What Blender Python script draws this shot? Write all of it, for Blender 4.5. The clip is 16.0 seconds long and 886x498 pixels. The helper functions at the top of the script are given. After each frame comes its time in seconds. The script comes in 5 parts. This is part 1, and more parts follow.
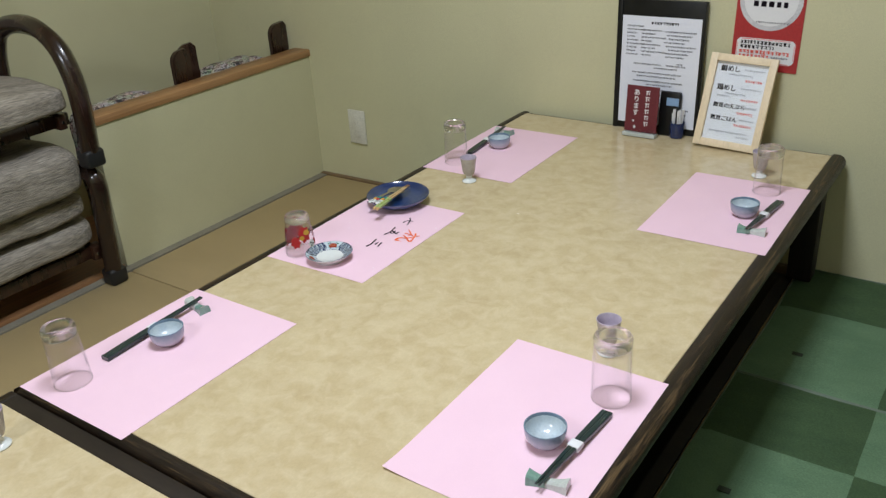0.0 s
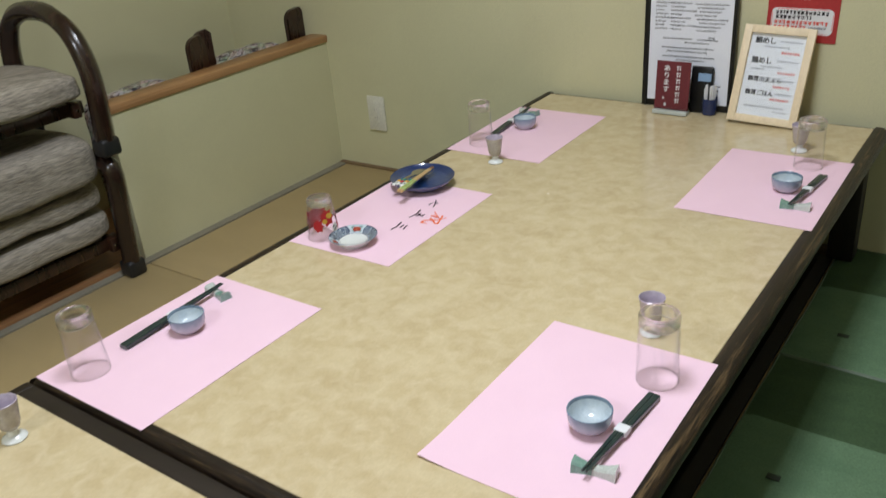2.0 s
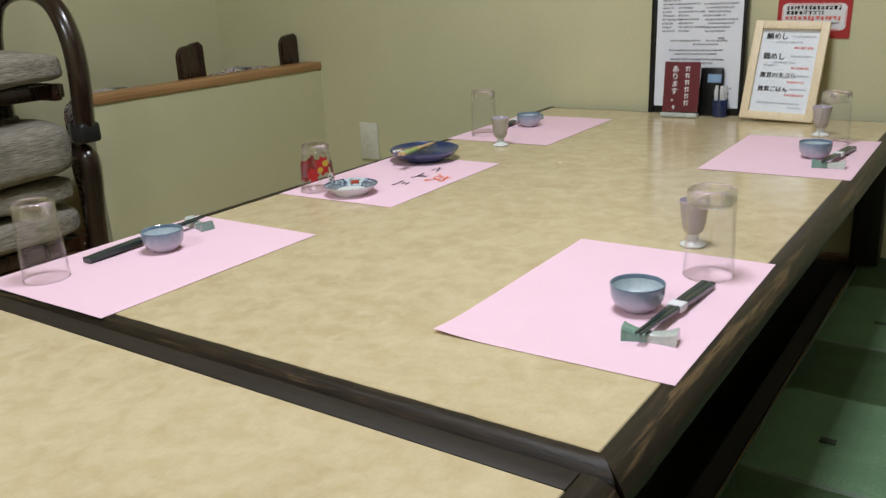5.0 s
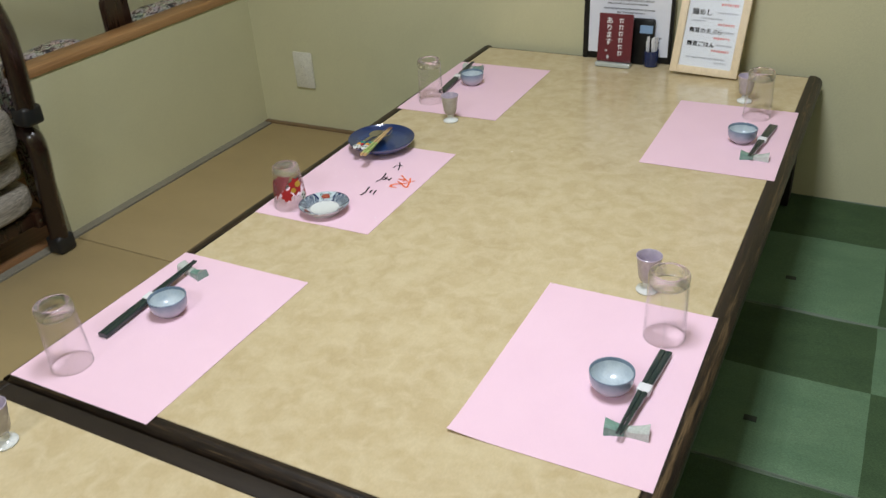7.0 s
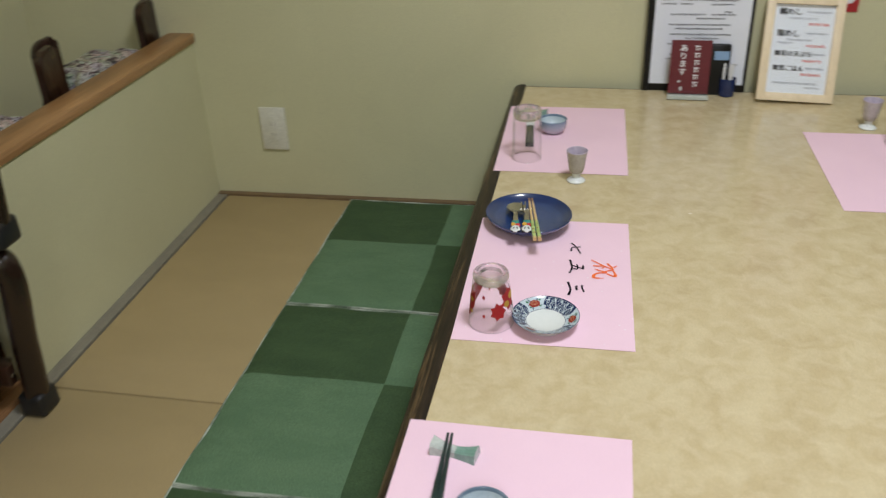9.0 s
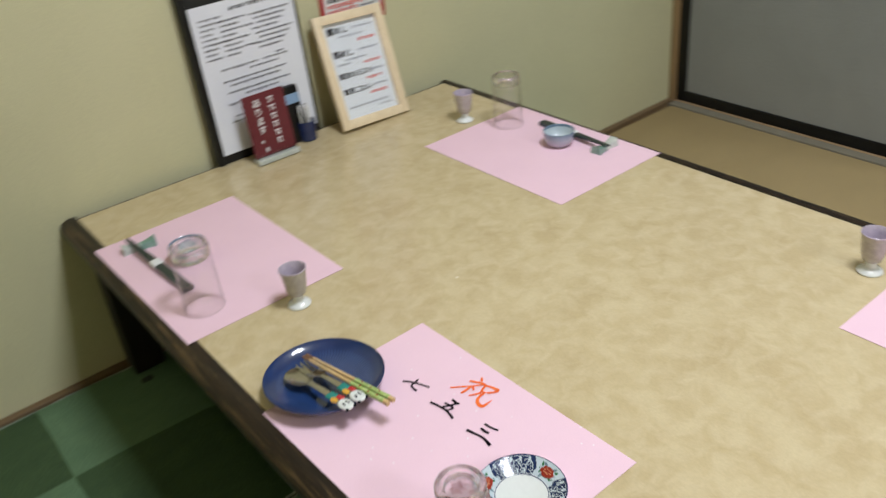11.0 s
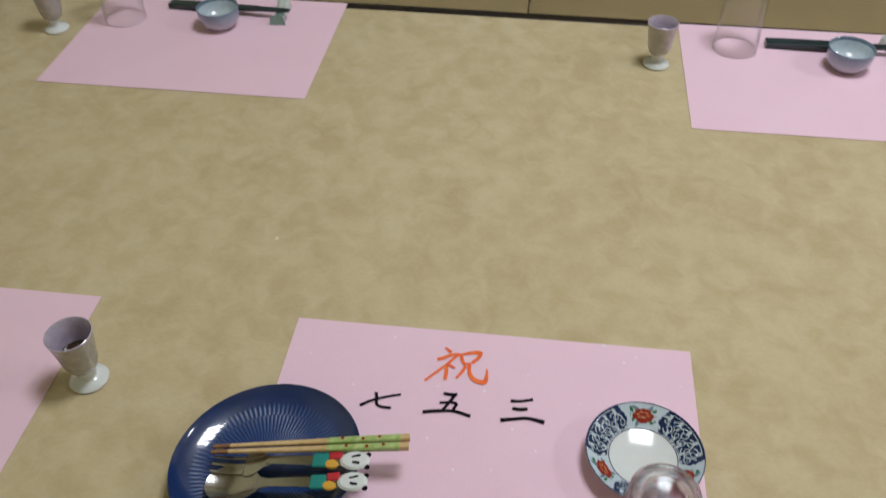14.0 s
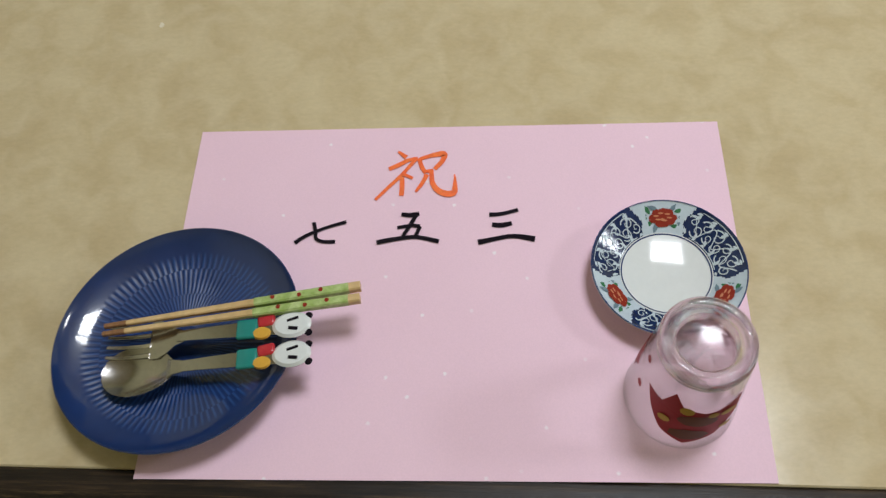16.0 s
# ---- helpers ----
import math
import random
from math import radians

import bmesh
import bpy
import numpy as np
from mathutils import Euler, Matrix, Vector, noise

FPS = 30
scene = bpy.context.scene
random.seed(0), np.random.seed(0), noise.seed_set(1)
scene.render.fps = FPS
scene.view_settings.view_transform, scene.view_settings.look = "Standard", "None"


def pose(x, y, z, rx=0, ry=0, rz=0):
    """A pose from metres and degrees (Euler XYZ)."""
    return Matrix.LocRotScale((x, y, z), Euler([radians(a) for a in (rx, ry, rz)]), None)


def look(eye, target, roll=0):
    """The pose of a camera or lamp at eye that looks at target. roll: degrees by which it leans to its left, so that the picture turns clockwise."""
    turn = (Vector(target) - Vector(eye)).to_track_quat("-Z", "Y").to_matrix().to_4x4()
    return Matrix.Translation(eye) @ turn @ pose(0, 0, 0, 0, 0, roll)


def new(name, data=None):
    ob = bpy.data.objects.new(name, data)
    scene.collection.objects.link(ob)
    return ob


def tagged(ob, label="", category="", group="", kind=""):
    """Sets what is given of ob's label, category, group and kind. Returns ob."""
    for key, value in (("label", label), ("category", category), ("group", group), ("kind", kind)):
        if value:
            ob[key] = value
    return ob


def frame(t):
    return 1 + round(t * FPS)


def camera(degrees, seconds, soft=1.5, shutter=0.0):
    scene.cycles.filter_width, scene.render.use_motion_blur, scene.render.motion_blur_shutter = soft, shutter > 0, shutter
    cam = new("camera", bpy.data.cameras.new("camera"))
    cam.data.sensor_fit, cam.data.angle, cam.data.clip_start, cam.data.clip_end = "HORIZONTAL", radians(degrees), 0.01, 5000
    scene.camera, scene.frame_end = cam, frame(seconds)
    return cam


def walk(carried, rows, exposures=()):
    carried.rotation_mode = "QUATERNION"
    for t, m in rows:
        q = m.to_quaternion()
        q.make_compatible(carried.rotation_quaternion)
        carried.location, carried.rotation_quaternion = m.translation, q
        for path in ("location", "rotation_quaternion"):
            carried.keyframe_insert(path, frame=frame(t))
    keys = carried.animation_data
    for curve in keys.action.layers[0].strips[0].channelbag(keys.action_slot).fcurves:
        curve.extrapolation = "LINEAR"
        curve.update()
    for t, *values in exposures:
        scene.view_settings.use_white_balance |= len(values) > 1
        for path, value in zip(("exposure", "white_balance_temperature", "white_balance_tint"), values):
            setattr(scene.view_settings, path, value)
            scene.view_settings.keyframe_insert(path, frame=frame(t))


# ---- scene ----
cam = camera(55.7, 16.0, soft=1.35, shutter=0.5)
PATH = [
    (0, (1.228, -2.121, 1.085), (0.167, -0.672, 0.205), -3.6),
    (0.5, (1.233, -2.118, 1.082), (0.179, -0.676, 0.182), -4.1),
    (1, (1.221, -2.117, 1.055), (0.139, -0.705, 0.141), -5.7),
    (1.5, (1.2, -2.103, 1.036), (0.075, -0.72, 0.13), -6.3),
    (2, (1.179, -2.096, 1.032), (0.087, -0.673, 0.146), -5.1),
    (2.5, (1.168, -2.049, 0.929), (0.072, -0.548, 0.191), -4.3),
    (3, (1.161, -1.994, 0.674), (0.024, -0.47, 0.055), -2.8),
    (3.5, (1.128, -1.909, 0.677), (-0.027, -0.374, 0.119), -1.0),
    (4, (1.15, -2.02, 0.674), (0.103, -0.404, 0.132), -1.0),
    (4.5, (1.145, -2.093, 0.676), (0.083, -0.494, 0.116), -2.0),
    (4.7, (1.131, -2.126, 0.674), (0.036, -0.552, 0.108), -2.5),
    (6.8, (1.034, -2.121, 1.025), (0.117, -0.661, 0.01), -4.5),
    (7, (1.023, -2.153, 1.058), (0.181, -0.647, 0.048), -3.8),
    (7.5, (0.876, -2.095, 1.05), (0.057, -0.569, 0.05), -3.8),
    (8, (0.685, -2.052, 1.038), (-0.198, -0.534, 0.081), -2.9),
    (8.2, (0.592, -2.047, 1.032), (-0.237, -0.495, 0.082), -2.9),
    (10.3, (-0.176, -1.742, 1.0), (0.413, -0.135, -0.035), -2.8),
    (10.6, (-0.192, -1.626, 1.01), (0.558, -0.095, -0.035), -4.4),
    (11, (-0.241, -1.493, 1.007), (0.76, -0.102, -0.024), -6.2),
    (11.5, (-0.312, -1.366, 0.953), (0.994, -0.275, -0.097), -8.3),
    (12, (-0.342, -1.322, 0.945), (1.071, -0.409, -0.136), -8.4),
    (12.5, (-0.296, -1.129, 0.962), (1.205, -0.483, -0.19), -7.6),
    (13, (-0.26, -1.063, 0.943), (1.229, -0.507, -0.272), -7.1),
    (13.5, (-0.225, -1.031, 0.93), (1.264, -0.627, -0.342), -4.0),
    (14, (-0.239, -0.938, 0.932), (1.194, -0.715, -0.445), -0.9),
    (14.5, (-0.199, -0.926, 0.891), (1.061, -0.685, -0.645), -4.7),
    (15, (-0.153, -0.94, 0.861), (0.955, -0.7, -0.786), -8.2),
    (15.5, (-0.115, -0.936, 0.833), (0.906, -0.756, -0.877), -7.6),
    (16, (-0.092, -0.938, 0.813), (0.877, -0.789, -0.929), -7.3),
]
EXPOSURES = [(0.0, -0.30, 6170, 9), (1.5, -0.31, 6290, 9), (4.5, -0.33, 6370, 9), (7.5, -0.36, 6370, 9), (8.2, -0.45, 6400, 9), (10.5, -0.18, 6440, 9), (12.0, -0.49, 6460, 9), (13.0, -0.53, 6460, 9), (14.0, -0.78, 6420, 9), (14.5, -0.84, 6380, 9), (15.0, -0.73, 6300, 9), (15.5, -0.62, 6440, 9), (16.0, -0.66, 6460, 9)]
walk(cam, [(t, look(eye, target, roll)) for t, eye, target, roll in PATH], EXPOSURES)

# ---- light: one ceiling fitting with four tubes over the low tables, an assumed unseen one further back ----
world = bpy.data.worlds.new("world")
scene.world = world
world.use_nodes = True
world.node_tree.nodes["Background"].inputs["Color"].default_value = (0.9, 0.85, 0.75, 1)
world.node_tree.nodes["Background"].inputs["Strength"].default_value = 0.02

LAMP_X, LAMP_Y, LAMP_Z = 0.55, -1.33, 2.16


def tube_or_fill_light(x, y, z, power, length=0.52, width=0.080, turn=0):
    data = bpy.data.lights.new("tube_or_fill_light", "AREA")
    data.shape, data.size, data.size_y, data.energy = "RECTANGLE", width, length, power
    data.color = (0.955, 1.0, 1.075)
    ob = new("tube_or_fill_light", data)
    ob.matrix_world = pose(x, y, z, 0, turn, 0)
    return ob


for k in range(4):
    tube_or_fill_light(LAMP_X - 0.18 + 0.12 * k, LAMP_Y, LAMP_Z - (0.030, 0.012, 0.012, 0.030)[k], 10.0, turn=(38, 0, 0, -38)[k])
# assumed unseen light over the second table, strong enough to lift wall and chairs
tube_or_fill_light(LAMP_X, -3.6, LAMP_Z - 0.012, 36, 0.52, 0.45)
# added fill without a fitting, brightens the corridor and the right-hand floor
tube_or_fill_light(2.17, -2.2, 2.25, 8.0, 0.4, 0.3)

TZ = 0.337          # height of the table tops over the tatami


# ---- materials ----
def nodes_of(name):
    m = bpy.data.materials.new(name)
    m.use_nodes = True
    nt = m.node_tree
    return m, nt, nt.nodes["Principled BSDF"], nt.links.new


def coords(nt, link, stretch=(1, 1, 1), kind="Object"):
    tc = nt.nodes.new("ShaderNodeTexCoord")
    mp = nt.nodes.new("ShaderNodeMapping")
    mp.inputs["Scale"].default_value = stretch
    link(tc.outputs[kind], mp.inputs["Vector"])
    return mp.outputs["Vector"]


def noise_node(nt, link, vec, scale, detail=4, rough=0.6, distort=0.0):
    n = nt.nodes.new("ShaderNodeTexNoise")
    n.inputs["Scale"].default_value, n.inputs["Detail"].default_value = scale, detail
    n.inputs["Roughness"].default_value, n.inputs["Distortion"].default_value = rough, distort
    link(vec, n.inputs["Vector"])
    return n.outputs["Fac"]


def ramp(nt, link, fac, stops):
    r = nt.nodes.new("ShaderNodeValToRGB")
    el = r.color_ramp.elements
    while len(el) < len(stops):
        el.new(0.5)
    for e, (p, c) in zip(el, stops):
        e.position, e.color = p, (*c, 1)
    link(fac, r.inputs["Fac"])
    return r.outputs["Color"]


def mixed(nt, link, fac, a, b, mode="MIX"):
    m = nt.nodes.new("ShaderNodeMix")
    m.data_type, m.blend_type = "RGBA", mode
    for sock, v in ((m.inputs["Factor"], fac), (m.inputs["A"], a), (m.inputs["B"], b)):
        if isinstance(v, (int, float)):
            sock.default_value = v
        elif isinstance(v, tuple):
            sock.default_value = (*v, 1)
        else:
            link(v, sock)
    return m.outputs["Result"]


def maths(nt, link, op, a, b=0.0, c=0.0):
    m = nt.nodes.new("ShaderNodeMath")
    m.operation = op
    for sock, v in zip(m.inputs, (a, b, c)):
        if isinstance(v, (int, float)):
            sock.default_value = v
        else:
            link(v, sock)
    return m.outputs[0]


def bumped(nt, link, bsdf, height, strength, distance=0.002):
    b = nt.nodes.new("ShaderNodeBump")
    b.inputs["Strength"].default_value, b.inputs["Distance"].default_value = strength, distance
    link(height, b.inputs["Height"])
    link(b.outputs["Normal"], bsdf.inputs["Normal"])


def surf(name, base, alt, rough=0.5, scale=8.0, fine=120.0, bump=0.15, stretch=(1, 1, 1), spec=0.5, metal=0.0, coat=0.0, lo=0.35, hi=0.65, rand=0.0, depth=0.001, fineamt=0.12):
    m, nt, bsdf, link = nodes_of(name)
    vec = coords(nt, link, stretch)
    big = noise_node(nt, link, vec, scale, 5, 0.6, 0.4)
    small = noise_node(nt, link, vec, fine, 3, 0.6)
    col = ramp(nt, link, big, ((lo, base), (hi, alt)))
    grey = ramp(nt, link, small, ((0.3, (1 - fineamt,) * 3), (0.7, (1 + fineamt,) * 3)))
    col = mixed(nt, link, 1.0, col, grey, "MULTIPLY")
    if rand:
        oi = nt.nodes.new("ShaderNodeObjectInfo")
        col = mixed(nt, link, 1.0, col, ramp(nt, link, oi.outputs["Random"], ((0, (1 - rand,) * 3), (1, (1 + rand,) * 3))), "MULTIPLY")
    link(col, bsdf.inputs["Base Color"])
    link(maths(nt, link, "MULTIPLY_ADD", big, 0.16, rough - 0.08), bsdf.inputs["Roughness"])
    bsdf.inputs["Specular IOR Level"].default_value, bsdf.inputs["Metallic"].default_value = spec, metal
    bsdf.inputs["Coat Weight"].default_value = coat
    bsdf.inputs["Coat Roughness"].default_value = 0.12
    bumped(nt, link, bsdf, small, bump, depth)
    return m


def plain(name, col, rough=0.5, metal=0.0, spec=0.5):
    return surf(name, col, tuple(min(1, c * 1.12 + 0.004) for c in col), rough, 30, 300, 0.05, metal=metal, spec=spec, fineamt=0.05)


M_WALL = surf("wall_plaster", (0.575, 0.550, 0.355), (0.610, 0.585, 0.380), 0.85, 3, 420, 0.25, spec=0.2, fineamt=0.06)
M_CEIL = surf("ceiling_board", (0.66, 0.60, 0.48), (0.72, 0.66, 0.53), 0.8, 4, 90, 0.1, (1, 12, 1), spec=0.2)
M_TATAMI = surf("tatami_rush", (0.390, 0.296, 0.150), (0.422, 0.320, 0.164), 0.75, 4, 420, 0.4, (0.8, 2, 1), spec=0.25, fineamt=0.16)
M_STRIP = surf("grey_floor_strip", (0.22, 0.20, 0.155), (0.26, 0.235, 0.18), 0.7, 12, 200, 0.2)
M_OAK = surf("light_brown_wood", (0.30, 0.155, 0.062), (0.40, 0.22, 0.095), 0.42, 14, 90, 0.25, (1, 0.09, 6), fineamt=0.2)
M_POST = surf("post_wood", (0.30, 0.19, 0.09), (0.38, 0.25, 0.13), 0.5, 14, 90, 0.25, (6, 6, 0.15), fineamt=0.18)
M_SKIRT = surf("dull_brown_strip", (0.150, 0.095, 0.048), (0.205, 0.135, 0.070), 0.55, 14, 90, 0.25, (0.15, 6, 6), fineamt=0.18)
M_SILL = surf("sill_wood", (0.42, 0.28, 0.155), (0.50, 0.34, 0.20), 0.45, 14, 90, 0.25, (6, 0.15, 6), fineamt=0.15)
M_THRESH = surf("threshold_wood", (0.22, 0.105, 0.045), (0.33, 0.17, 0.075), 0.45, 12, 80, 0.3, (5, 0.1, 1), fineamt=0.2)
M_DARK = surf("dark_lacquer_wood", (0.016, 0.007, 0.004), (0.040, 0.016, 0.009), 0.28, 10, 120, 0.12, (4, 4, 0.4), coat=0.2, fineamt=0.2)
M_ARM = surf("glossy_dark_bentwood", (0.012, 0.0055, 0.004), (0.030, 0.013, 0.008), 0.26, 10, 120, 0.06, (4, 4, 0.4), coat=0.3, fineamt=0.2)
M_LEG = surf("black_stained_wood", (0.008, 0.006, 0.005), (0.018, 0.012, 0.009), 0.5, 10, 120, 0.15, (4, 4, 0.4), spec=0.3, fineamt=0.2)
M_BLACK = plain("black_plastic", (0.012, 0.012, 0.013), 0.4)
M_FLATSTRIP = surf("matt_brown_strip", (0.016, 0.011, 0.008), (0.028, 0.020, 0.014), 0.55, 12, 160, 0.2, (0.3, 4, 1), spec=0.3, fineamt=0.15)
M_LACQUER = surf("black_lacquer", (0.005, 0.005, 0.005), (0.009, 0.009, 0.009), 0.35, 20, 200, 0.04, spec=0.3, fineamt=0.05)
# near-black colour of the added pit: the shade under the tables
M_SHADE_PIT = surf("shade_pit_dark", (0.012, 0.009, 0.006), (0.022, 0.016, 0.011), 0.6, 8, 80, 0.2)
M_FABRIC = surf("grey_tweed", (0.250, 0.221, 0.183), (0.335, 0.300, 0.252), 0.95, 16, 190, 0.9, (1.2, 0.14, 1.6), spec=0.1, fineamt=0.42, depth=0.003, rand=0.06)
M_FUSUMA = surf("fusuma_paper", (0.27, 0.275, 0.265), (0.30, 0.305, 0.295), 0.8, 5, 350, 0.2, spec=0.2)
M_CORR = surf("corridor_floor", (0.035, 0.025, 0.018), (0.060, 0.045, 0.032), 0.45, 6, 60, 0.15, (0.4, 5, 1))
M_GREEN = {False: surf("goza_dark_green", (0.042, 0.078, 0.034), (0.055, 0.097, 0.042), 0.75, 9, 260, 0.45, (1, 2.2, 1), spec=0.25, fineamt=0.25),
           True: surf("goza_light_green", (0.100, 0.176, 0.096), (0.124, 0.206, 0.114), 0.75, 9, 260, 0.45, (1, 2.2, 1), spec=0.25, fineamt=0.2)}
M_PIPING_DARK = plain("dull_green_piping", (0.11, 0.15, 0.10), 0.6)
M_PIPING = surf("pale_piping", (0.10, 0.14, 0.09), (0.46, 0.50, 0.42), 0.6, 9, 200, 0.2, lo=0.40, hi=0.58)
M_CERAMIC_IN = surf("pale_blue_glaze", (0.44, 0.52, 0.58), (0.56, 0.63, 0.67), 0.1, 60, 300, 0.05, coat=0.7, fineamt=0.06)
M_CERAMIC_LIP = surf("steel_blue_glaze", (0.13, 0.19, 0.27), (0.20, 0.27, 0.36), 0.12, 60, 300, 0.05, coat=0.7, fineamt=0.1)
M_LILAC = surf("lilac_glaze", (0.44, 0.38, 0.47), (0.54, 0.47, 0.56), 0.15, 60, 300, 0.04, coat=0.6, fineamt=0.08)
M_TAUPE = surf("taupe_glaze", (0.38, 0.345, 0.325), (0.48, 0.44, 0.41), 0.2, 60, 300, 0.06, coat=0.5, fineamt=0.1)
M_WHITE = surf("white_porcelain", (0.72, 0.75, 0.74), (0.78, 0.80, 0.79), 0.1, 10, 200, 0.02, coat=0.6, fineamt=0.02)
M_CHOP = surf("dark_green_lacquer", (0.010, 0.024, 0.024), (0.018, 0.036, 0.036), 0.3, 40, 200, 0.08, coat=0.3)
M_PAPER = surf("white_paper", (0.74, 0.74, 0.76), (0.79, 0.79, 0.80), 0.8, 6, 200, 0.05, spec=0.2, fineamt=0.02)
M_PAPER_COOL = surf("cool_white_paper", (0.74, 0.76, 0.84), (0.78, 0.80, 0.87), 0.7, 6, 200, 0.05, spec=0.25, fineamt=0.02)
M_PAPER_BLUE = surf("bluish_paper", (0.82, 0.86, 0.93), (0.85, 0.89, 0.95), 0.35, 6, 200, 0.04, fineamt=0.02)
M_REST_G = surf("celadon_glaze", (0.16, 0.29, 0.24), (0.26, 0.40, 0.34), 0.2, 50, 300, 0.06, coat=0.5)
M_REST_W = surf("greyish_white_glaze", (0.44, 0.48, 0.45), (0.54, 0.57, 0.54), 0.2, 50, 300, 0.06, coat=0.5)
M_BAMBOO = surf("pale_bamboo", (0.56, 0.37, 0.16), (0.68, 0.48, 0.24), 0.4, 60, 200, 0.1, (1, 1, 1), fineamt=0.12)
M_LIME = surf("lime_green_print", (0.28, 0.40, 0.09), (0.50, 0.60, 0.26), 0.4, 160, 300, 0.05)
M_PINE = surf("pale_pine", (0.76, 0.62, 0.42), (0.82, 0.68, 0.48), 0.5, 14, 120, 0.15, (4, 1, 0.5), fineamt=0.08)
M_STEEL = surf("worn_steel", (0.44, 0.42, 0.40), (0.54, 0.52, 0.49), 0.18, 60, 500, 0.05, metal=1.0, fineamt=0.05)
M_MAROON = surf("maroon_card", (0.115, 0.012, 0.020), (0.140, 0.018, 0.027), 0.45, 12, 200, 0.03)
M_RED = surf("poster_red", (0.36, 0.020, 0.025), (0.42, 0.030, 0.032), 0.4, 8, 200, 0.03)
M_INK = plain("black_ink", (0.007, 0.004, 0.008), 0.85, spec=0.12)
M_ORANGE = surf("orange_marker", (0.88, 0.12, 0.020), (0.95, 0.20, 0.035), 0.5, 120, 400, 0.02)
M_REDINK = plain("red_ink", (0.75, 0.13, 0.10), 0.6)
M_GREYINK = plain("grey_ink", (0.10, 0.10, 0.12), 0.6)
M_PALEINK = plain("pale_grey_ink", (0.34, 0.36, 0.42), 0.6)
M_NAVY = surf("navy_ceramic", (0.008, 0.018, 0.075), (0.014, 0.028, 0.10), 0.15, 30, 200, 0.03, coat=0.5)
M_SILVER = surf("silver_grey_print", (0.52, 0.52, 0.55), (0.62, 0.62, 0.64), 0.4, 20, 200, 0.02)
M_SOCKET = surf("ivory_plastic", (0.66, 0.64, 0.55), (0.70, 0.68, 0.60), 0.35, 10, 200, 0.02)
M_TEAL = plain("teal_enamel", (0.02, 0.22, 0.19), 0.2)
M_REDEN = plain("red_enamel", (0.48, 0.03, 0.04), 0.2)
M_YELLOW = plain("yellow_enamel", (0.66, 0.36, 0.05), 0.25)
M_WELL = plain("dark_brown_gloss", (0.035, 0.018, 0.010), 0.1)
M_SPOT = plain("dried_milky_spot", (0.66, 0.60, 0.46), 0.6)
M_TAG = plain("dull_green_tag", (0.020, 0.030, 0.018), 0.7)
M_DECAL_RED = plain("red_glass_print", (0.36, 0.018, 0.022), 0.5, spec=0.25)
M_DECAL_BROWN = plain("brown_glass_print", (0.15, 0.045, 0.018), 0.5, spec=0.25)
M_DECAL_YELLOW = plain("yellow_glass_print", (0.50, 0.30, 0.04), 0.5, spec=0.25)
M_DECAL_PALE = plain("pale_glass_print", (0.66, 0.64, 0.60), 0.5, spec=0.25)
M_PANEL = plain("bluish_white_glaze", (0.50, 0.58, 0.63), 0.1)
M_GREYLEAF = plain("grey_blue_leaf_glaze", (0.16, 0.23, 0.27), 0.15)
M_PETAL = plain("pale_petal_glaze", (0.56, 0.22, 0.11), 0.2)
M_COBALT = surf("cobalt_underglaze", (0.008, 0.018, 0.070), (0.016, 0.034, 0.110), 0.12, 90, 400, 0.03, coat=0.6)
M_BLUEPRINT = plain("blue_underglaze", (0.012, 0.030, 0.12), 0.12)
M_FLOWER = plain("iron_red_overglaze", (0.27, 0.030, 0.018), 0.2)
M_LEAF = plain("green_overglaze", (0.04, 0.16, 0.07), 0.2)
M_SCREEN = plain("pale_blue_label", (0.22, 0.34, 0.52), 0.3)
M_TRIMLIGHT = plain("lamp_housing", (0.8, 0.8, 0.78), 0.4)


def bowl_glaze():
    """Grey-blue glaze that runs out unevenly over a paler lilac grey lower wall."""
    m, nt, bsdf, link = nodes_of("grey_blue_glaze")
    tc = nt.nodes.new("ShaderNodeTexCoord")
    sep = nt.nodes.new("ShaderNodeSeparateXYZ")
    link(tc.outputs["Object"], sep.inputs[0])
    n = noise_node(nt, link, tc.outputs["Object"], 90, 4)
    level = maths(nt, link, "ADD", maths(nt, link, "MULTIPLY", sep.outputs["Z"], 33.0), maths(nt, link, "MULTIPLY_ADD", n, 0.4, -0.2))
    col = ramp(nt, link, level, ((0.25, (0.50, 0.485, 0.55)), (0.55, (0.38, 0.41, 0.50)), (0.90, (0.22, 0.285, 0.385))))
    link(col, bsdf.inputs["Base Color"])
    bsdf.inputs["Roughness"].default_value = 0.14
    bsdf.inputs["Coat Weight"].default_value = 0.5
    return m


M_CERAMIC = bowl_glaze()


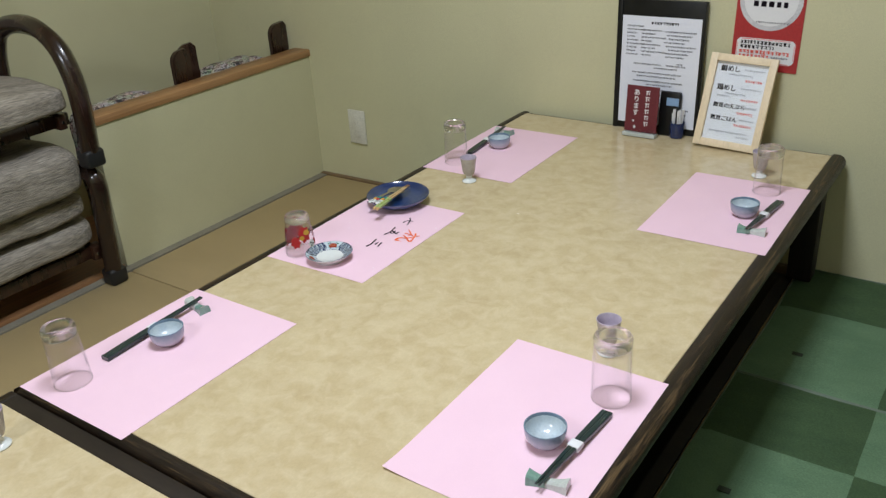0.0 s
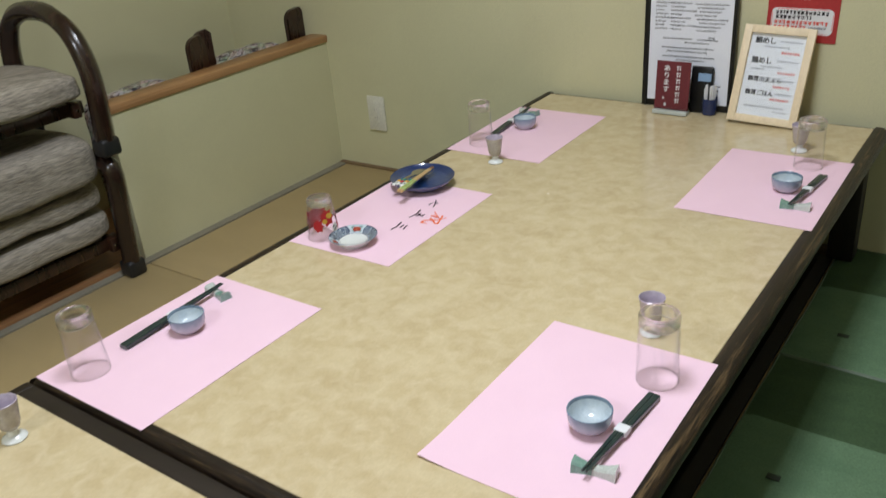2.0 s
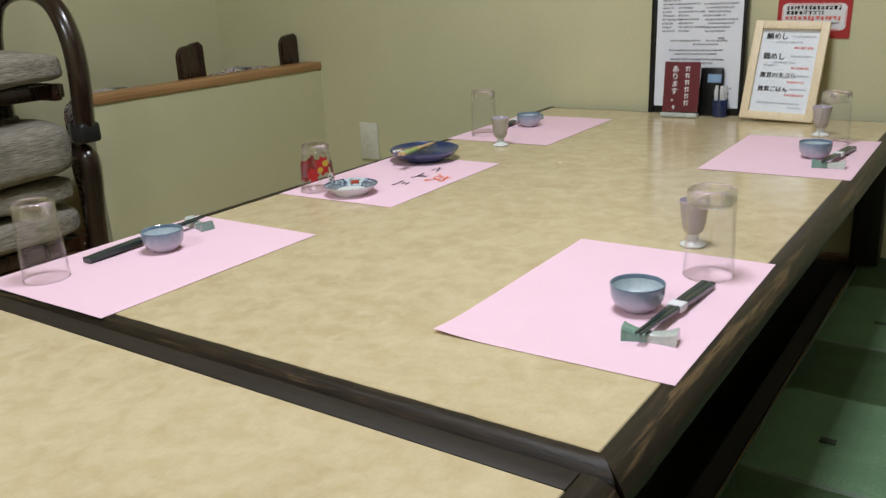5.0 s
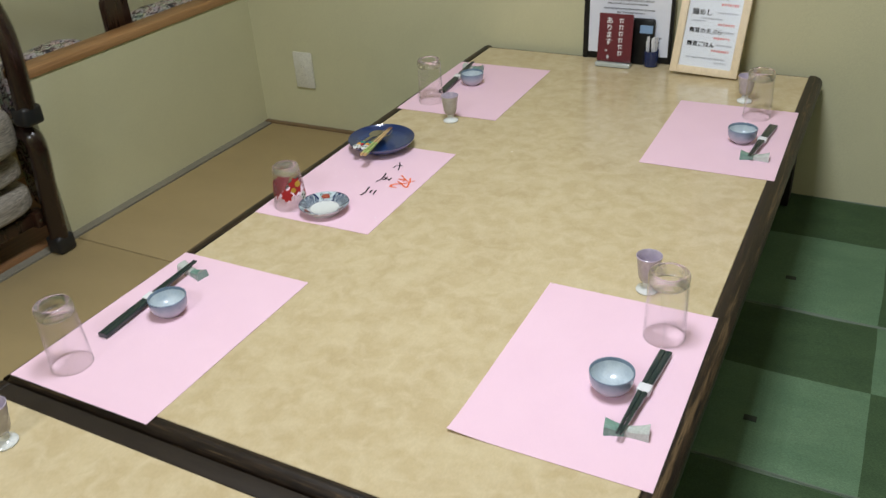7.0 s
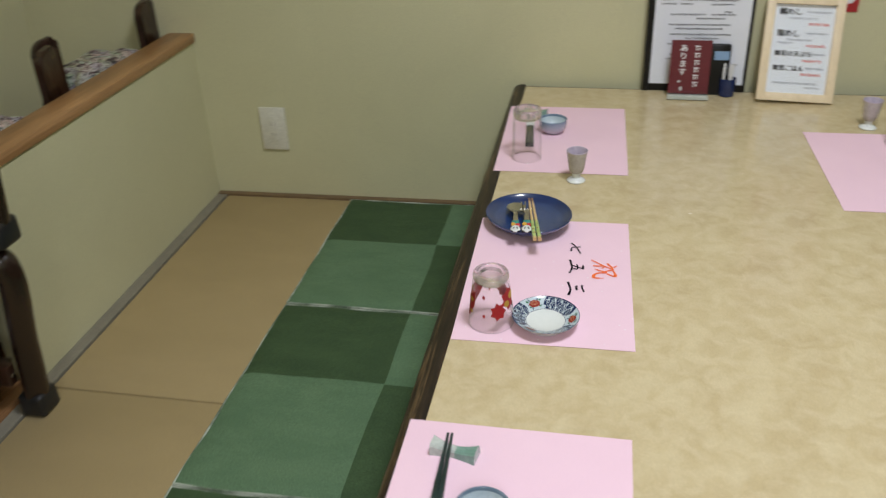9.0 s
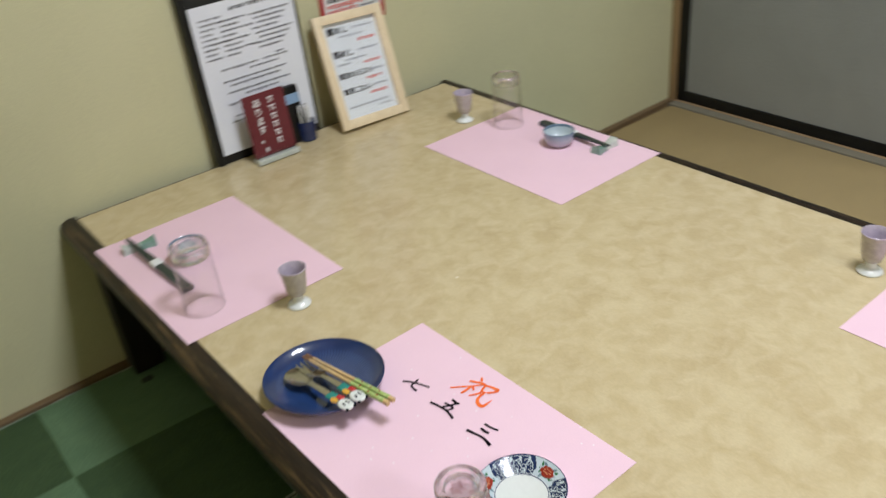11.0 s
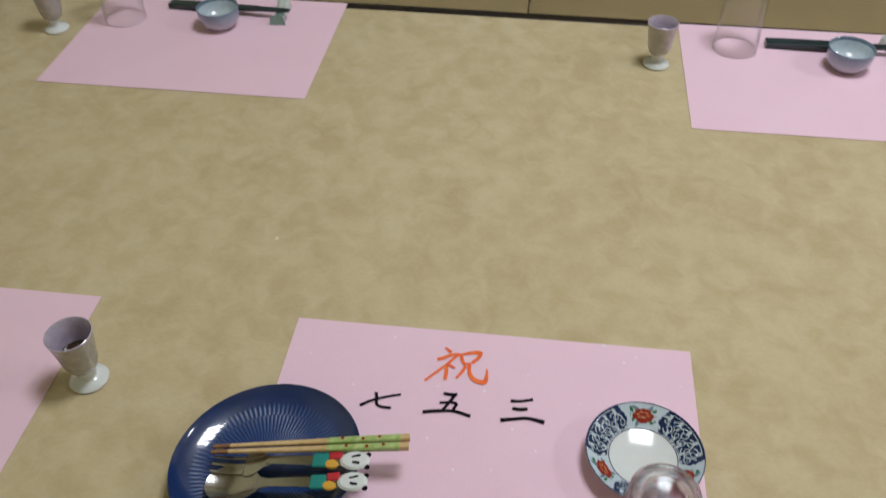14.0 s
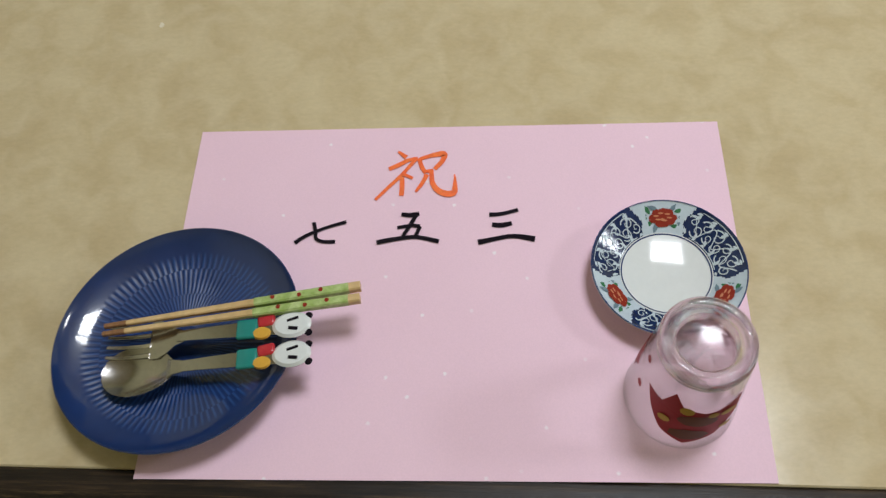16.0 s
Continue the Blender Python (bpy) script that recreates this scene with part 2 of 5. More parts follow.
def table_laminate():
    m, nt, bsdf, link = nodes_of("cream_laminate")
    vec = coords(nt, link)
    a = noise_node(nt, link, vec, 15, 4, 0.55, 0.5)
    b = noise_node(nt, link, vec, 36, 3, 0.5, 0.6)
    c = noise_node(nt, link, coords(nt, link, (1, 0.5, 1)), 420, 2)
    col = ramp(nt, link, a, ((0.28, (0.510, 0.402, 0.232)), (0.50, (0.548, 0.440, 0.260)), (0.72, (0.600, 0.495, 0.305))))
    col = mixed(nt, link, ramp(nt, link, b, ((0.38, (0, 0, 0)), (0.72, (0.75, 0.75, 0.75)))), col, (0.645, 0.545, 0.352))
    col = mixed(nt, link, 1.0, col, ramp(nt, link, c, ((0.3, (0.955,) * 3), (0.7, (1.035,) * 3))), "MULTIPLY")
    link(col, bsdf.inputs["Base Color"])
    link(maths(nt, link, "MULTIPLY_ADD", b, 0.08, 0.135), bsdf.inputs["Roughness"])
    bsdf.inputs["Specular IOR Level"].default_value = 0.45
    bumped(nt, link, bsdf, c, 0.06, 0.0005)
    return m


def worn_trim(stretch, bare):
    """Dark stained wood, rubbed through to bare grain in long streaks; stretch follows the strip."""
    m, nt, bsdf, link = nodes_of("worn_dark_trim")
    vec = coords(nt, link, stretch)
    grain = noise_node(nt, link, vec, 5.0, 6, 0.75)
    wear = noise_node(nt, link, vec, 2.2, 6, 0.75, 0.3)
    patch = noise_node(nt, link, vec, 0.9, 3, 0.6)
    col = ramp(nt, link, grain, ((0.36, (0.006, 0.004, 0.003)), (0.54, (0.020, 0.012, 0.007)), (0.70, (0.060, 0.036, 0.018))))
    worn = maths(nt, link, "ADD", wear, maths(nt, link, "MULTIPLY_ADD", patch, 0.4, -0.2))
    col = mixed(nt, link, ramp(nt, link, worn, ((bare, (0, 0, 0)), (bare + 0.10, (0.85, 0.85, 0.85)))), col, ramp(nt, link, grain, ((0.35, (0.060, 0.036, 0.017)), (0.65, (0.185, 0.120, 0.058)))))
    link(col, bsdf.inputs["Base Color"])
    link(maths(nt, link, "MULTIPLY_ADD", grain, 0.25, 0.28), bsdf.inputs["Roughness"])
    bsdf.inputs["Specular IOR Level"].default_value = 0.35
    bumped(nt, link, bsdf, grain, 0.5, 0.0012)
    return m


def pink_paper(flecked):
    m, nt, bsdf, link = nodes_of("pink_flecked_paper" if flecked else "pink_paper")
    vec = coords(nt, link)
    fibre = noise_node(nt, link, vec, 900, 3)
    cloud = noise_node(nt, link, vec, 9, 3)
    vor = nt.nodes.new("ShaderNodeTexVoronoi")
    vor.voronoi_dimensions = "2D"
    vor.inputs["Scale"].default_value = 27
    link(vec, vor.inputs["Vector"])
    ragged = maths(nt, link, "ADD", vor.outputs["Distance"], maths(nt, link, "MULTIPLY_ADD", noise_node(nt, link, vec, 700, 2), 0.05, -0.025))
    fleck = ramp(nt, link, ragged, ((0.018, (0.7, 0.7, 0.7)), (0.042, (0, 0, 0))))
    pick = ramp(nt, link, noise_node(nt, link, vec, 21, 1), ((0.46, (0, 0, 0)), (0.56, (1, 1, 1))))
    col = ramp(nt, link, cloud, ((0.3, (0.85, 0.590, 0.700)), (0.7, (0.880, 0.618, 0.728))))
    col = mixed(nt, link, 1.0, col, ramp(nt, link, fibre, ((0.3, (0.97,) * 3), (0.7, (1.02,) * 3))), "MULTIPLY")
    if flecked:
        col = mixed(nt, link, mixed(nt, link, 1.0, fleck, pick, "MULTIPLY"), col, (0.95, 0.91, 0.94))
    link(col, bsdf.inputs["Base Color"])
    bsdf.inputs["Roughness"].default_value = 0.7
    bsdf.inputs["Specular IOR Level"].default_value = 0.25
    bumped(nt, link, bsdf, fibre, 0.08, 0.0004)
    return m


def thin_glass(name="thin_glass", tint=(0.995, 0.995, 0.995), floor=0.035, power=4.2, rough=0.04):
    """A clear sheet: lets light through, gloss grows towards its edges."""
    m = bpy.data.materials.new(name)
    m.use_nodes = True
    nt = m.node_tree
    nt.nodes.clear()
    link = nt.links.new
    out = nt.nodes.new("ShaderNodeOutputMaterial")
    tr, gl, mx = nt.nodes.new("ShaderNodeBsdfTransparent"), nt.nodes.new("ShaderNodeBsdfGlossy"), nt.nodes.new("ShaderNodeMixShader")
    lw = nt.nodes.new("ShaderNodeLayerWeight")
    lw.inputs["Blend"].default_value = 0.5
    gloss = maths(nt, link, "MULTIPLY_ADD", maths(nt, link, "POWER", lw.outputs["Facing"], power), 0.75, floor)
    tr.inputs["Color"].default_value = (*tint, 1)
    gl.inputs["Roughness"].default_value = rough
    link(gloss, mx.inputs["Fac"])
    link(tr.outputs[0], mx.inputs[1])
    link(gl.outputs[0], mx.inputs[2])
    link(mx.outputs[0], out.inputs["Surface"])
    return m


def thick_glass():
    """Solid clear glass that still lets part of the light straight through."""
    m, nt, bsdf, link = nodes_of("thick_glass")
    bsdf.inputs["Base Color"].default_value = (0.98, 0.98, 0.98, 1)
    bsdf.inputs["Transmission Weight"].default_value = 1.0
    bsdf.inputs["Roughness"].default_value = 0.06
    bsdf.inputs["IOR"].default_value = 1.48
    tr, mx = nt.nodes.new("ShaderNodeBsdfTransparent"), nt.nodes.new("ShaderNodeMixShader")
    mx.inputs["Fac"].default_value = 0.35
    link(bsdf.outputs[0], mx.inputs[1])
    link(tr.outputs[0], mx.inputs[2])
    link(mx.outputs[0], nt.nodes["Material Output"].inputs["Surface"])
    return m


def blue_plate_glaze(a, b):
    """Cobalt glaze over rings of short radial cuts that leave the rim smooth."""
    m, nt, bsdf, link = nodes_of("cobalt_glaze")
    tc = nt.nodes.new("ShaderNodeTexCoord")
    sep = nt.nodes.new("ShaderNodeSeparateXYZ")
    link(tc.outputs["Object"], sep.inputs[0])
    x = maths(nt, link, "DIVIDE", sep.outputs["X"], a)
    y = maths(nt, link, "DIVIDE", sep.outputs["Y"], b)
    r = maths(nt, link, "SQRT", maths(nt, link, "ADD", maths(nt, link, "MULTIPLY", x, x), maths(nt, link, "MULTIPLY", y, y)))
    ang = maths(nt, link, "ARCTAN2", y, x)
    rings = maths(nt, link, "SINE", maths(nt, link, "MULTIPLY", r, 40.0))
    cuts = maths(nt, link, "SINE", maths(nt, link, "MULTIPLY_ADD", ang, 92.0, maths(nt, link, "MULTIPLY", maths(nt, link, "FLOOR", maths(nt, link, "MULTIPLY", r, 4.4)), 2.4)))
    zone = ramp(nt, link, r, ((0.14, (0, 0, 0)), (0.20, (1, 1, 1)), (0.76, (1, 1, 1)), (0.82, (0, 0, 0))))
    h = maths(nt, link, "MULTIPLY", maths(nt, link, "MULTIPLY", maths(nt, link, "MULTIPLY_ADD", rings, 0.14, 0.86), cuts), zone)
    pool = ramp(nt, link, h, ((0.0, (0.006, 0.026, 0.114)), (0.7, (0.018, 0.062, 0.215))))
    n = noise_node(nt, link, tc.outputs["Object"], 40, 3)
    col = mixed(nt, link, 1.0, pool, ramp(nt, link, n, ((0.3, (0.85,) * 3), (0.7, (1.15,) * 3))), "MULTIPLY")
    link(col, bsdf.inputs["Base Color"])
    bsdf.inputs["Roughness"].default_value = 0.36
    bsdf.inputs["Specular IOR Level"].default_value = 0.3
    bsdf.inputs["Coat Weight"].default_value = 1.0
    bsdf.inputs["Coat IOR"].default_value = 1.62
    bsdf.inputs["Coat Roughness"].default_value = 0.085
    bumped(nt, link, bsdf, h, 0.32, 0.0008)
    return m


def patterned_cloth():
    m, nt, bsdf, link = nodes_of("patterned_cloth")
    vec = coords(nt, link)
    v = nt.nodes.new("ShaderNodeTexVoronoi")
    v.inputs["Scale"].default_value = 48
    link(vec, v.inputs["Vector"])
    n = noise_node(nt, link, vec, 60, 3, 0.7, 1.0)
    col = ramp(nt, link, n, ((0.40, (0.03, 0.03, 0.035)), (0.46, (0.16, 0.08, 0.07)), (0.50, (0.60, 0.57, 0.50)), (0.58, (0.50, 0.47, 0.42)), (0.64, (0.05, 0.06, 0.055))))
    col = mixed(nt, link, 0.25, col, v.outputs["Color"], "MULTIPLY")
    link(col, bsdf.inputs["Base Color"])
    bsdf.inputs["Roughness"].default_value = 0.9
    return m


M_TABLE, M_PINK, M_PINK_FLECKED = table_laminate(), pink_paper(False), pink_paper(True)
M_TRIM_Y, M_TRIM_X = worn_trim((50, 2.2, 50), 0.66), worn_trim((2.2, 50, 50), 0.72)
M_WORN_Y, M_WORN_X = worn_trim((60, 3.0, 60), 0.52), worn_trim((3.0, 60, 60), 0.58)
M_THIN, M_THICK, M_CLOTH = thin_glass(), thick_glass(), patterned_cloth()
M_ACRYL = thin_glass("clear_acrylic", (0.985, 0.985, 0.985), 0.025, rough=0.22)


# ---- mesh helpers ----
def finish(name, bm, mat, smooth=True, sharp=35):
    me = bpy.data.meshes.new(name)
    bmesh.ops.recalc_face_normals(bm, faces=bm.faces)
    bm.to_mesh(me)
    bm.free()
    for m in mat if isinstance(mat, (list, tuple)) else [mat]:
        me.materials.append(m)
    if smooth:
        me.shade_smooth()
        me.set_sharp_from_angle(angle=radians(sharp))
    return me


def part(name, bm, mat, parent=None, label="", at=None, smooth=True, sharp=35):
    ob = new(name, finish(name, bm, mat, smooth, sharp))
    if parent:
        ob.parent = parent
    if at is not None:
        ob.matrix_local = at
    if label:
        ob["label"] = label
    return ob


def thing(name, label, category, at=None, group="", kind=""):
    ob = new(name)
    ob.empty_display_size = 0.05
    if at is not None:
        ob.matrix_world = at
    return tagged(ob, label, category, group, kind)


def structure(name, bm, mat, label, category, smooth=False):
    return tagged(part(name, bm, mat, smooth=smooth), label, category, kind="structure")


def box(x0, x1, y0, y1, z0, z1, bevel=0.0, seg=2, bm=None, m=None):
    b = bmesh.new()
    bmesh.ops.create_cube(b, size=1.0)
    bmesh.ops.transform(b, matrix=Matrix.Translation(((x0 + x1) / 2, (y0 + y1) / 2, (z0 + z1) / 2)) @ Matrix.Diagonal((x1 - x0, y1 - y0, z1 - z0, 1)), verts=b.verts)
    if bevel:
        bmesh.ops.bevel(b, geom=list(b.edges), offset=bevel, segments=seg, profile=0.5, affect="EDGES")
    if m is not None:
        bmesh.ops.transform(b, matrix=m, verts=b.verts)
    if bm is None:
        return b
    join(bm, b)
    return bm


def join(bm, other):
    tmp = bpy.data.meshes.new("tmp")
    other.to_mesh(tmp)
    other.free()
    bm.from_mesh(tmp)
    bpy.data.meshes.remove(tmp)


def lathe(profile, n=48, ax=1.0, ay=1.0, bm=None, face_mat=None):
    """Turns (r, z) pairs about z; closes the ends that lie on the axis."""
    bm = bm or bmesh.new()
    rings = []
    for r, z in profile:
        if r < 1e-6:
            rings.append([bm.verts.new((0, 0, z))])
        else:
            rings.append([bm.verts.new((ax * r * math.cos(2 * math.pi * k / n), ay * r * math.sin(2 * math.pi * k / n), z)) for k in range(n)])
    for j, (p, q) in enumerate(zip(rings, rings[1:])):
        for k in range(n):
            l = (k + 1) % n
            if len(p) == 1 and len(q) == 1:
                continue
            vs = [p[0], q[k], q[l]] if len(p) == 1 else [p[k], q[0], p[l]] if len(q) == 1 else [p[k], q[k], q[l], p[l]]
            f = bm.faces.new(vs)
            if face_mat:
                f.material_index = face_mat(j, k)
    return bm


def sweep(points, half_w, half_t, side, bm=None, taper=None, corner=0.35):
    """A bar of rounded rectangular section along a polyline; side: the direction of its width."""
    bm = bm or bmesh.new()
    side = Vector(side).normalized()
    c = corner * min(half_w, half_t)
    ring = [(half_w, half_t - c), (half_w - c, half_t), (c - half_w, half_t), (-half_w, half_t - c), (-half_w, c - half_t), (c - half_w, -half_t), (half_w - c, -half_t), (half_w, c - half_t)]
    pts = [Vector(p) for p in points]
    rows = []
    for i, p in enumerate(pts):
        d = (pts[min(i + 1, len(pts) - 1)] - pts[max(i - 1, 0)]).normalized()
        up = d.cross(side).normalized()
        s = taper(i / (len(pts) - 1)) if taper else 1.0
        rows.append([bm.verts.new(p + side * (u * s) + up * (v * s)) for u, v in ring])
    for a, b in zip(rows, rows[1:]):
        for k in range(8):
            bm.faces.new((a[k], a[(k + 1) % 8], b[(k + 1) % 8], b[k]))
    bm.faces.new(rows[0])
    bm.faces.new(rows[-1])
    return bm


def smooth_line(points, steps=6):
    """Catmull-Rom through the points."""
    p = [Vector(q) for q in points]
    out = []
    for i in range(len(p) - 1):
        a, b, c, d = p[max(i - 1, 0)], p[i], p[i + 1], p[min(i + 2, len(p) - 1)]
        for k in range(steps):
            t = k / steps
            out.append(0.5 * ((2 * b) + (c - a) * t + (2 * a - 5 * b + 4 * c - d) * t * t + (3 * b - a - 3 * c + d) * t ** 3))
    out.append(p[-1])
    return out


def pad(w, d, h, puff=0.25, power=5.0, n=20, wobble=0.004, seed=0):
    """A stuffed cushion about its centre, with rounded edges and a slightly uneven skin."""
    bm = bmesh.new()
    bmesh.ops.create_cube(bm, size=2.0)
    bmesh.ops.subdivide_edges(bm, edges=list(bm.edges), cuts=n, use_grid_fill=True)
    for v in bm.verts:
        c = v.co.copy()
        m = (abs(c.x) ** power + abs(c.y) ** power + abs(c.z) ** power) ** (1 / power)
        c /= m
        bulge = 1 - puff * (1 - (1 - min(1, abs(c.x)) ** 3) * (1 - min(1, abs(c.y)) ** 3))
        p = Vector((c.x * w / 2, c.y * d / 2, c.z * h / 2 * bulge))
        p += c.normalized() * wobble * noise.noise(Vector((p.x * 9 + seed, p.y * 9, p.z * 9)))
        v.co = p
    return bm


def disc(r, z, n=16, bm=None, x=0.0, y=0.0, sx=1.0, sy=1.0):
    bm = bm or bmesh.new()
    bm.faces.new([bm.verts.new((x + sx * r * math.cos(2 * math.pi * k / n), y + sy * r * math.sin(2 * math.pi * k / n), z)) for k in range(n)])
    return bm


def letters(body, size, mat, parent, at, name="lettering", align="LEFT", bold=0.0):
    """Real type, turned into a mesh of its own."""
    cu = bpy.data.curves.new(name, "FONT")
    cu.body, cu.size, cu.align_x = body, size, align
    cu.resolution_u = 3
    tmp = bpy.data.objects.new("tmp", cu)
    scene.collection.objects.link(tmp)
    me = bpy.data.meshes.new_from_object(tmp.evaluated_get(bpy.context.evaluated_depsgraph_get()))
    bpy.data.objects.remove(tmp)
    if bold:
        bm = bmesh.new()
        for k in range(3):
            n0 = len(bm.verts)
            bm.from_mesh(me)
            bm.verts.ensure_lookup_table()
            bmesh.ops.translate(bm, verts=bm.verts[n0:], vec=((k - 1) * bold, (k % 2) * bold * 0.7, k * 0.00005))
        bm.to_mesh(me)
        bm.free()
    me.materials.clear()
    me.materials.append(mat)
    ob = new(name, me)
    ob.parent = parent
    ob.matrix_local = at
    return ob


def bars(rows, mat, parent, name="printed_text", h=0.0025, z=0.0006, seed=1):
    """Unreadable print as rows of short broken strokes: rows of (x0, x1, y) on the sheet's own plane."""
    rng = random.Random(seed)
    bm = bmesh.new()

    def quad(xa, xb, ya, yb):
        bm.faces.new([bm.verts.new(p) for p in ((xa, ya, z), (xb, ya, z), (xb, yb, z), (xa, yb, z))])

    for x0, x1, y in rows:
        x = x0
        while x < x1 - h * 0.4:
            w = min(x1 - x, h * rng.uniform(0.55, 1.05))
            lo, hi, s = y - h * rng.uniform(0.35, 0.55), y + h * rng.uniform(0.35, 0.55), h * 0.20
            quad(x, x + w, hi - s, hi)
            quad(x + w * rng.uniform(0.1, 0.6), x + w * 0.6 + s, lo, hi - s)
            if rng.random() < 0.7:
                m_ = rng.uniform(lo + s, hi - 2 * s)
                quad(x, x + w * rng.uniform(0.7, 1.0), m_, m_ + s)
            if rng.random() < 0.5:
                quad(x + w * 0.1, x + w, lo, lo + s)
            x += w + h * rng.uniform(0.10, 0.35)
    ob = part(name, bm, mat, parent, smooth=False)
    ob["kind"] = "stuff"
    return ob


# ---- the room ----
WALL_TURN = 1.1      # degrees by which the far wall stands off square to the table
X_LOW, X_BACK, X_FUS, Y_NEAR, H_ROOM = -0.84, -1.30, 1.777, -4.6, 2.35

structure("wall_north", box(-1.50, 2.6, 0.0, 0.12, -0.05, H_ROOM, m=pose(0, 0.004, 0, 0, 0, WALL_TURN)), M_WALL, "pale olive cream plastered wall behind the table", "wall")
structure("wall_west", box(-1.42, X_BACK, Y_NEAR, 0.0, -0.05, H_ROOM), M_WALL, "pale olive cream plastered wall behind the chairs", "wall")
structure("wall_south", box(-1.42, 4.2, Y_NEAR - 0.12, Y_NEAR, -0.05, H_ROOM), M_WALL, "plain cream wall closing the room", "wall")
east = box(X_FUS + 0.046, X_FUS + 0.10, 0.0165, 0.06, 0.0, H_ROOM)
box(X_FUS + 0.02, X_FUS + 0.10, -2.75, 0.0, 1.80, H_ROOM, bm=east)
box(X_FUS + 0.02, X_FUS + 0.10, Y_NEAR, -2.75, 0.0, H_ROOM, bm=east)
structure("wall_east", east, M_WALL, "cream wall over and beside the doorway", "wall")
structure("wall_low", box(X_LOW - 0.06, X_LOW, -0.875, 0.0, 0.0, 0.430), M_WALL, "low cream plastered partition beside the tatami", "partition")
structure("partition_cap", box(X_LOW - 0.066, X_LOW + 0.006, -0.880, -0.001, 0.4302, 0.454, 0.003), M_OAK, "light brown wooden cap on the low partition", "cap", True)
structure("ceiling", box(-1.42, 4.2, Y_NEAR - 0.12, 0.12, H_ROOM, H_ROOM + 0.05), M_CEIL, "plain pale wooden board ceiling", "ceiling")

# floor: tatami round an added dark pit, standing in for shade under the tables
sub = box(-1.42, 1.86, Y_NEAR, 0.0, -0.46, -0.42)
structure("floor", sub, M_SHADE_PIT, "dark floor of an added pit that stands in for shade under the tables", "floor")
PIT = (0.14, 0.80, -3.20, -0.06)
shade_pit_wall = bmesh.new()
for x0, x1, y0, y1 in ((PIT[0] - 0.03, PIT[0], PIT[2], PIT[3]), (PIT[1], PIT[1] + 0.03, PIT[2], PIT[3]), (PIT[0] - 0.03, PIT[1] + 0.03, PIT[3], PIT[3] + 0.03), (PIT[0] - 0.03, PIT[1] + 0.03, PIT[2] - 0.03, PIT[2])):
    box(x0, x1, y0, y1, -0.42, 0.0, bm=shade_pit_wall)
structure("shade_pit_lining", shade_pit_wall, M_SHADE_PIT, "dark lining of the added pit that stands in for shade", "lining")


def tatami(x0, x1, y0, y1):
    ob = part("tatami_mat", box(x0 + 0.0012, x1 - 0.0012, y0 + 0.0012, y1 - 0.0012, -0.055, 0.0, 0.003, 2), M_TATAMI)
    return tagged(ob, "pale straw tatami mat with plain edges", "tatami", "tatami mats", "structure")


for x0, x1, ys in ((-0.81, PIT[0] - 0.03, (-0.02, -0.887, -1.757, -2.627, -3.497, -4.55)), (PIT[1] + 0.03, 1.744, (0.005, -0.867, -1.737, -2.607, -3.477, -4.55))):
    for ya, yb in zip(ys, ys[1:]):
        tatami(x0, x1, yb, ya)
tatami(PIT[0] - 0.03, PIT[1] + 0.03, -4.55, PIT[2] - 0.03)
structure("floor_edge_west", box(X_LOW, -0.812, Y_NEAR, -0.02, -0.05, 0.003, 0.001), M_STRIP, "greyish wooden strip edging the tatami", "trim")
structure("floor_edge_east", box(1.745, X_FUS, Y_NEAR, 0.014, -0.05, 0.003, 0.001), M_STRIP, "greyish wooden strip edging the tatami", "trim")
for k, (xa, xb) in enumerate(((-0.838, 0.832), (1.402, 1.775))):
    structure(("floor_edge_north", "floor_edge_corner")[k], box(xa, xb, -0.017, 0.0005, -0.05, 0.007, 0.002, m=pose(0, 0.003, 0, 0, 0, WALL_TURN)), M_SKIRT, "thin brown wooden strip along the wall", "trim")
structure("alcove_floor", box(X_BACK, X_LOW - 0.032, Y_NEAR, 0.0, -0.05, -0.004), M_THRESH, "brown wooden floor of the storage alcove", "floor")
structure("alcove_threshold", box(X_LOW - 0.030, X_LOW - 0.001, Y_NEAR, -0.881, -0.05, 0.012, 0.003), M_THRESH, "worn brown wooden threshold of the alcove", "threshold", True)

# doorway side
structure("door_post", box(X_FUS - 0.003, X_FUS + 0.045, 0.0165, 0.0372, 0.0, H_ROOM, 0.002), M_POST, "brown wooden post beside the sliding door", "post", True)
sill = box(X_FUS + 0.001, X_FUS + 0.035, -2.75, 0.015, -0.05, 0.004, 0.002)
for k in range(3):
    box(X_FUS + 0.038 + 0.031 * k, X_FUS + 0.066 + 0.031 * k, -2.75, 0.015, -0.05, 0.004 - 0.003 * (k % 2), 0.002, bm=sill)
structure("door_sill", sill, M_SILL, "grooved brown wooden sill of the sliding doors", "sill", True)
structure("corridor_floor", box(X_FUS + 0.131, 4.2, Y_NEAR, 0.12, -0.12, -0.07), M_CORR, "dark wooden corridor floor", "floor")
structure("corridor_wall", box(2.31, 2.62, -0.925, 0.0, -0.07, H_ROOM), M_WALL, "cream wall corner in the corridor", "wall")
structure("corridor_skirting", box(2.303, 2.627, -0.932, -0.0, -0.07, -0.042, 0.002), M_CORR, "dark brown skirting of the corridor wall", "skirting")
structure("wall_corridor", box(4.2, 4.3, Y_NEAR, 0.12, -0.12, H_ROOM), M_WALL, "cream wall at the end of the corridor", "wall")
structure("wall_corridor_north", box(2.5, 4.2, 0.0, 0.12, -0.12, H_ROOM), M_WALL, "cream wall closing the corridor", "wall")


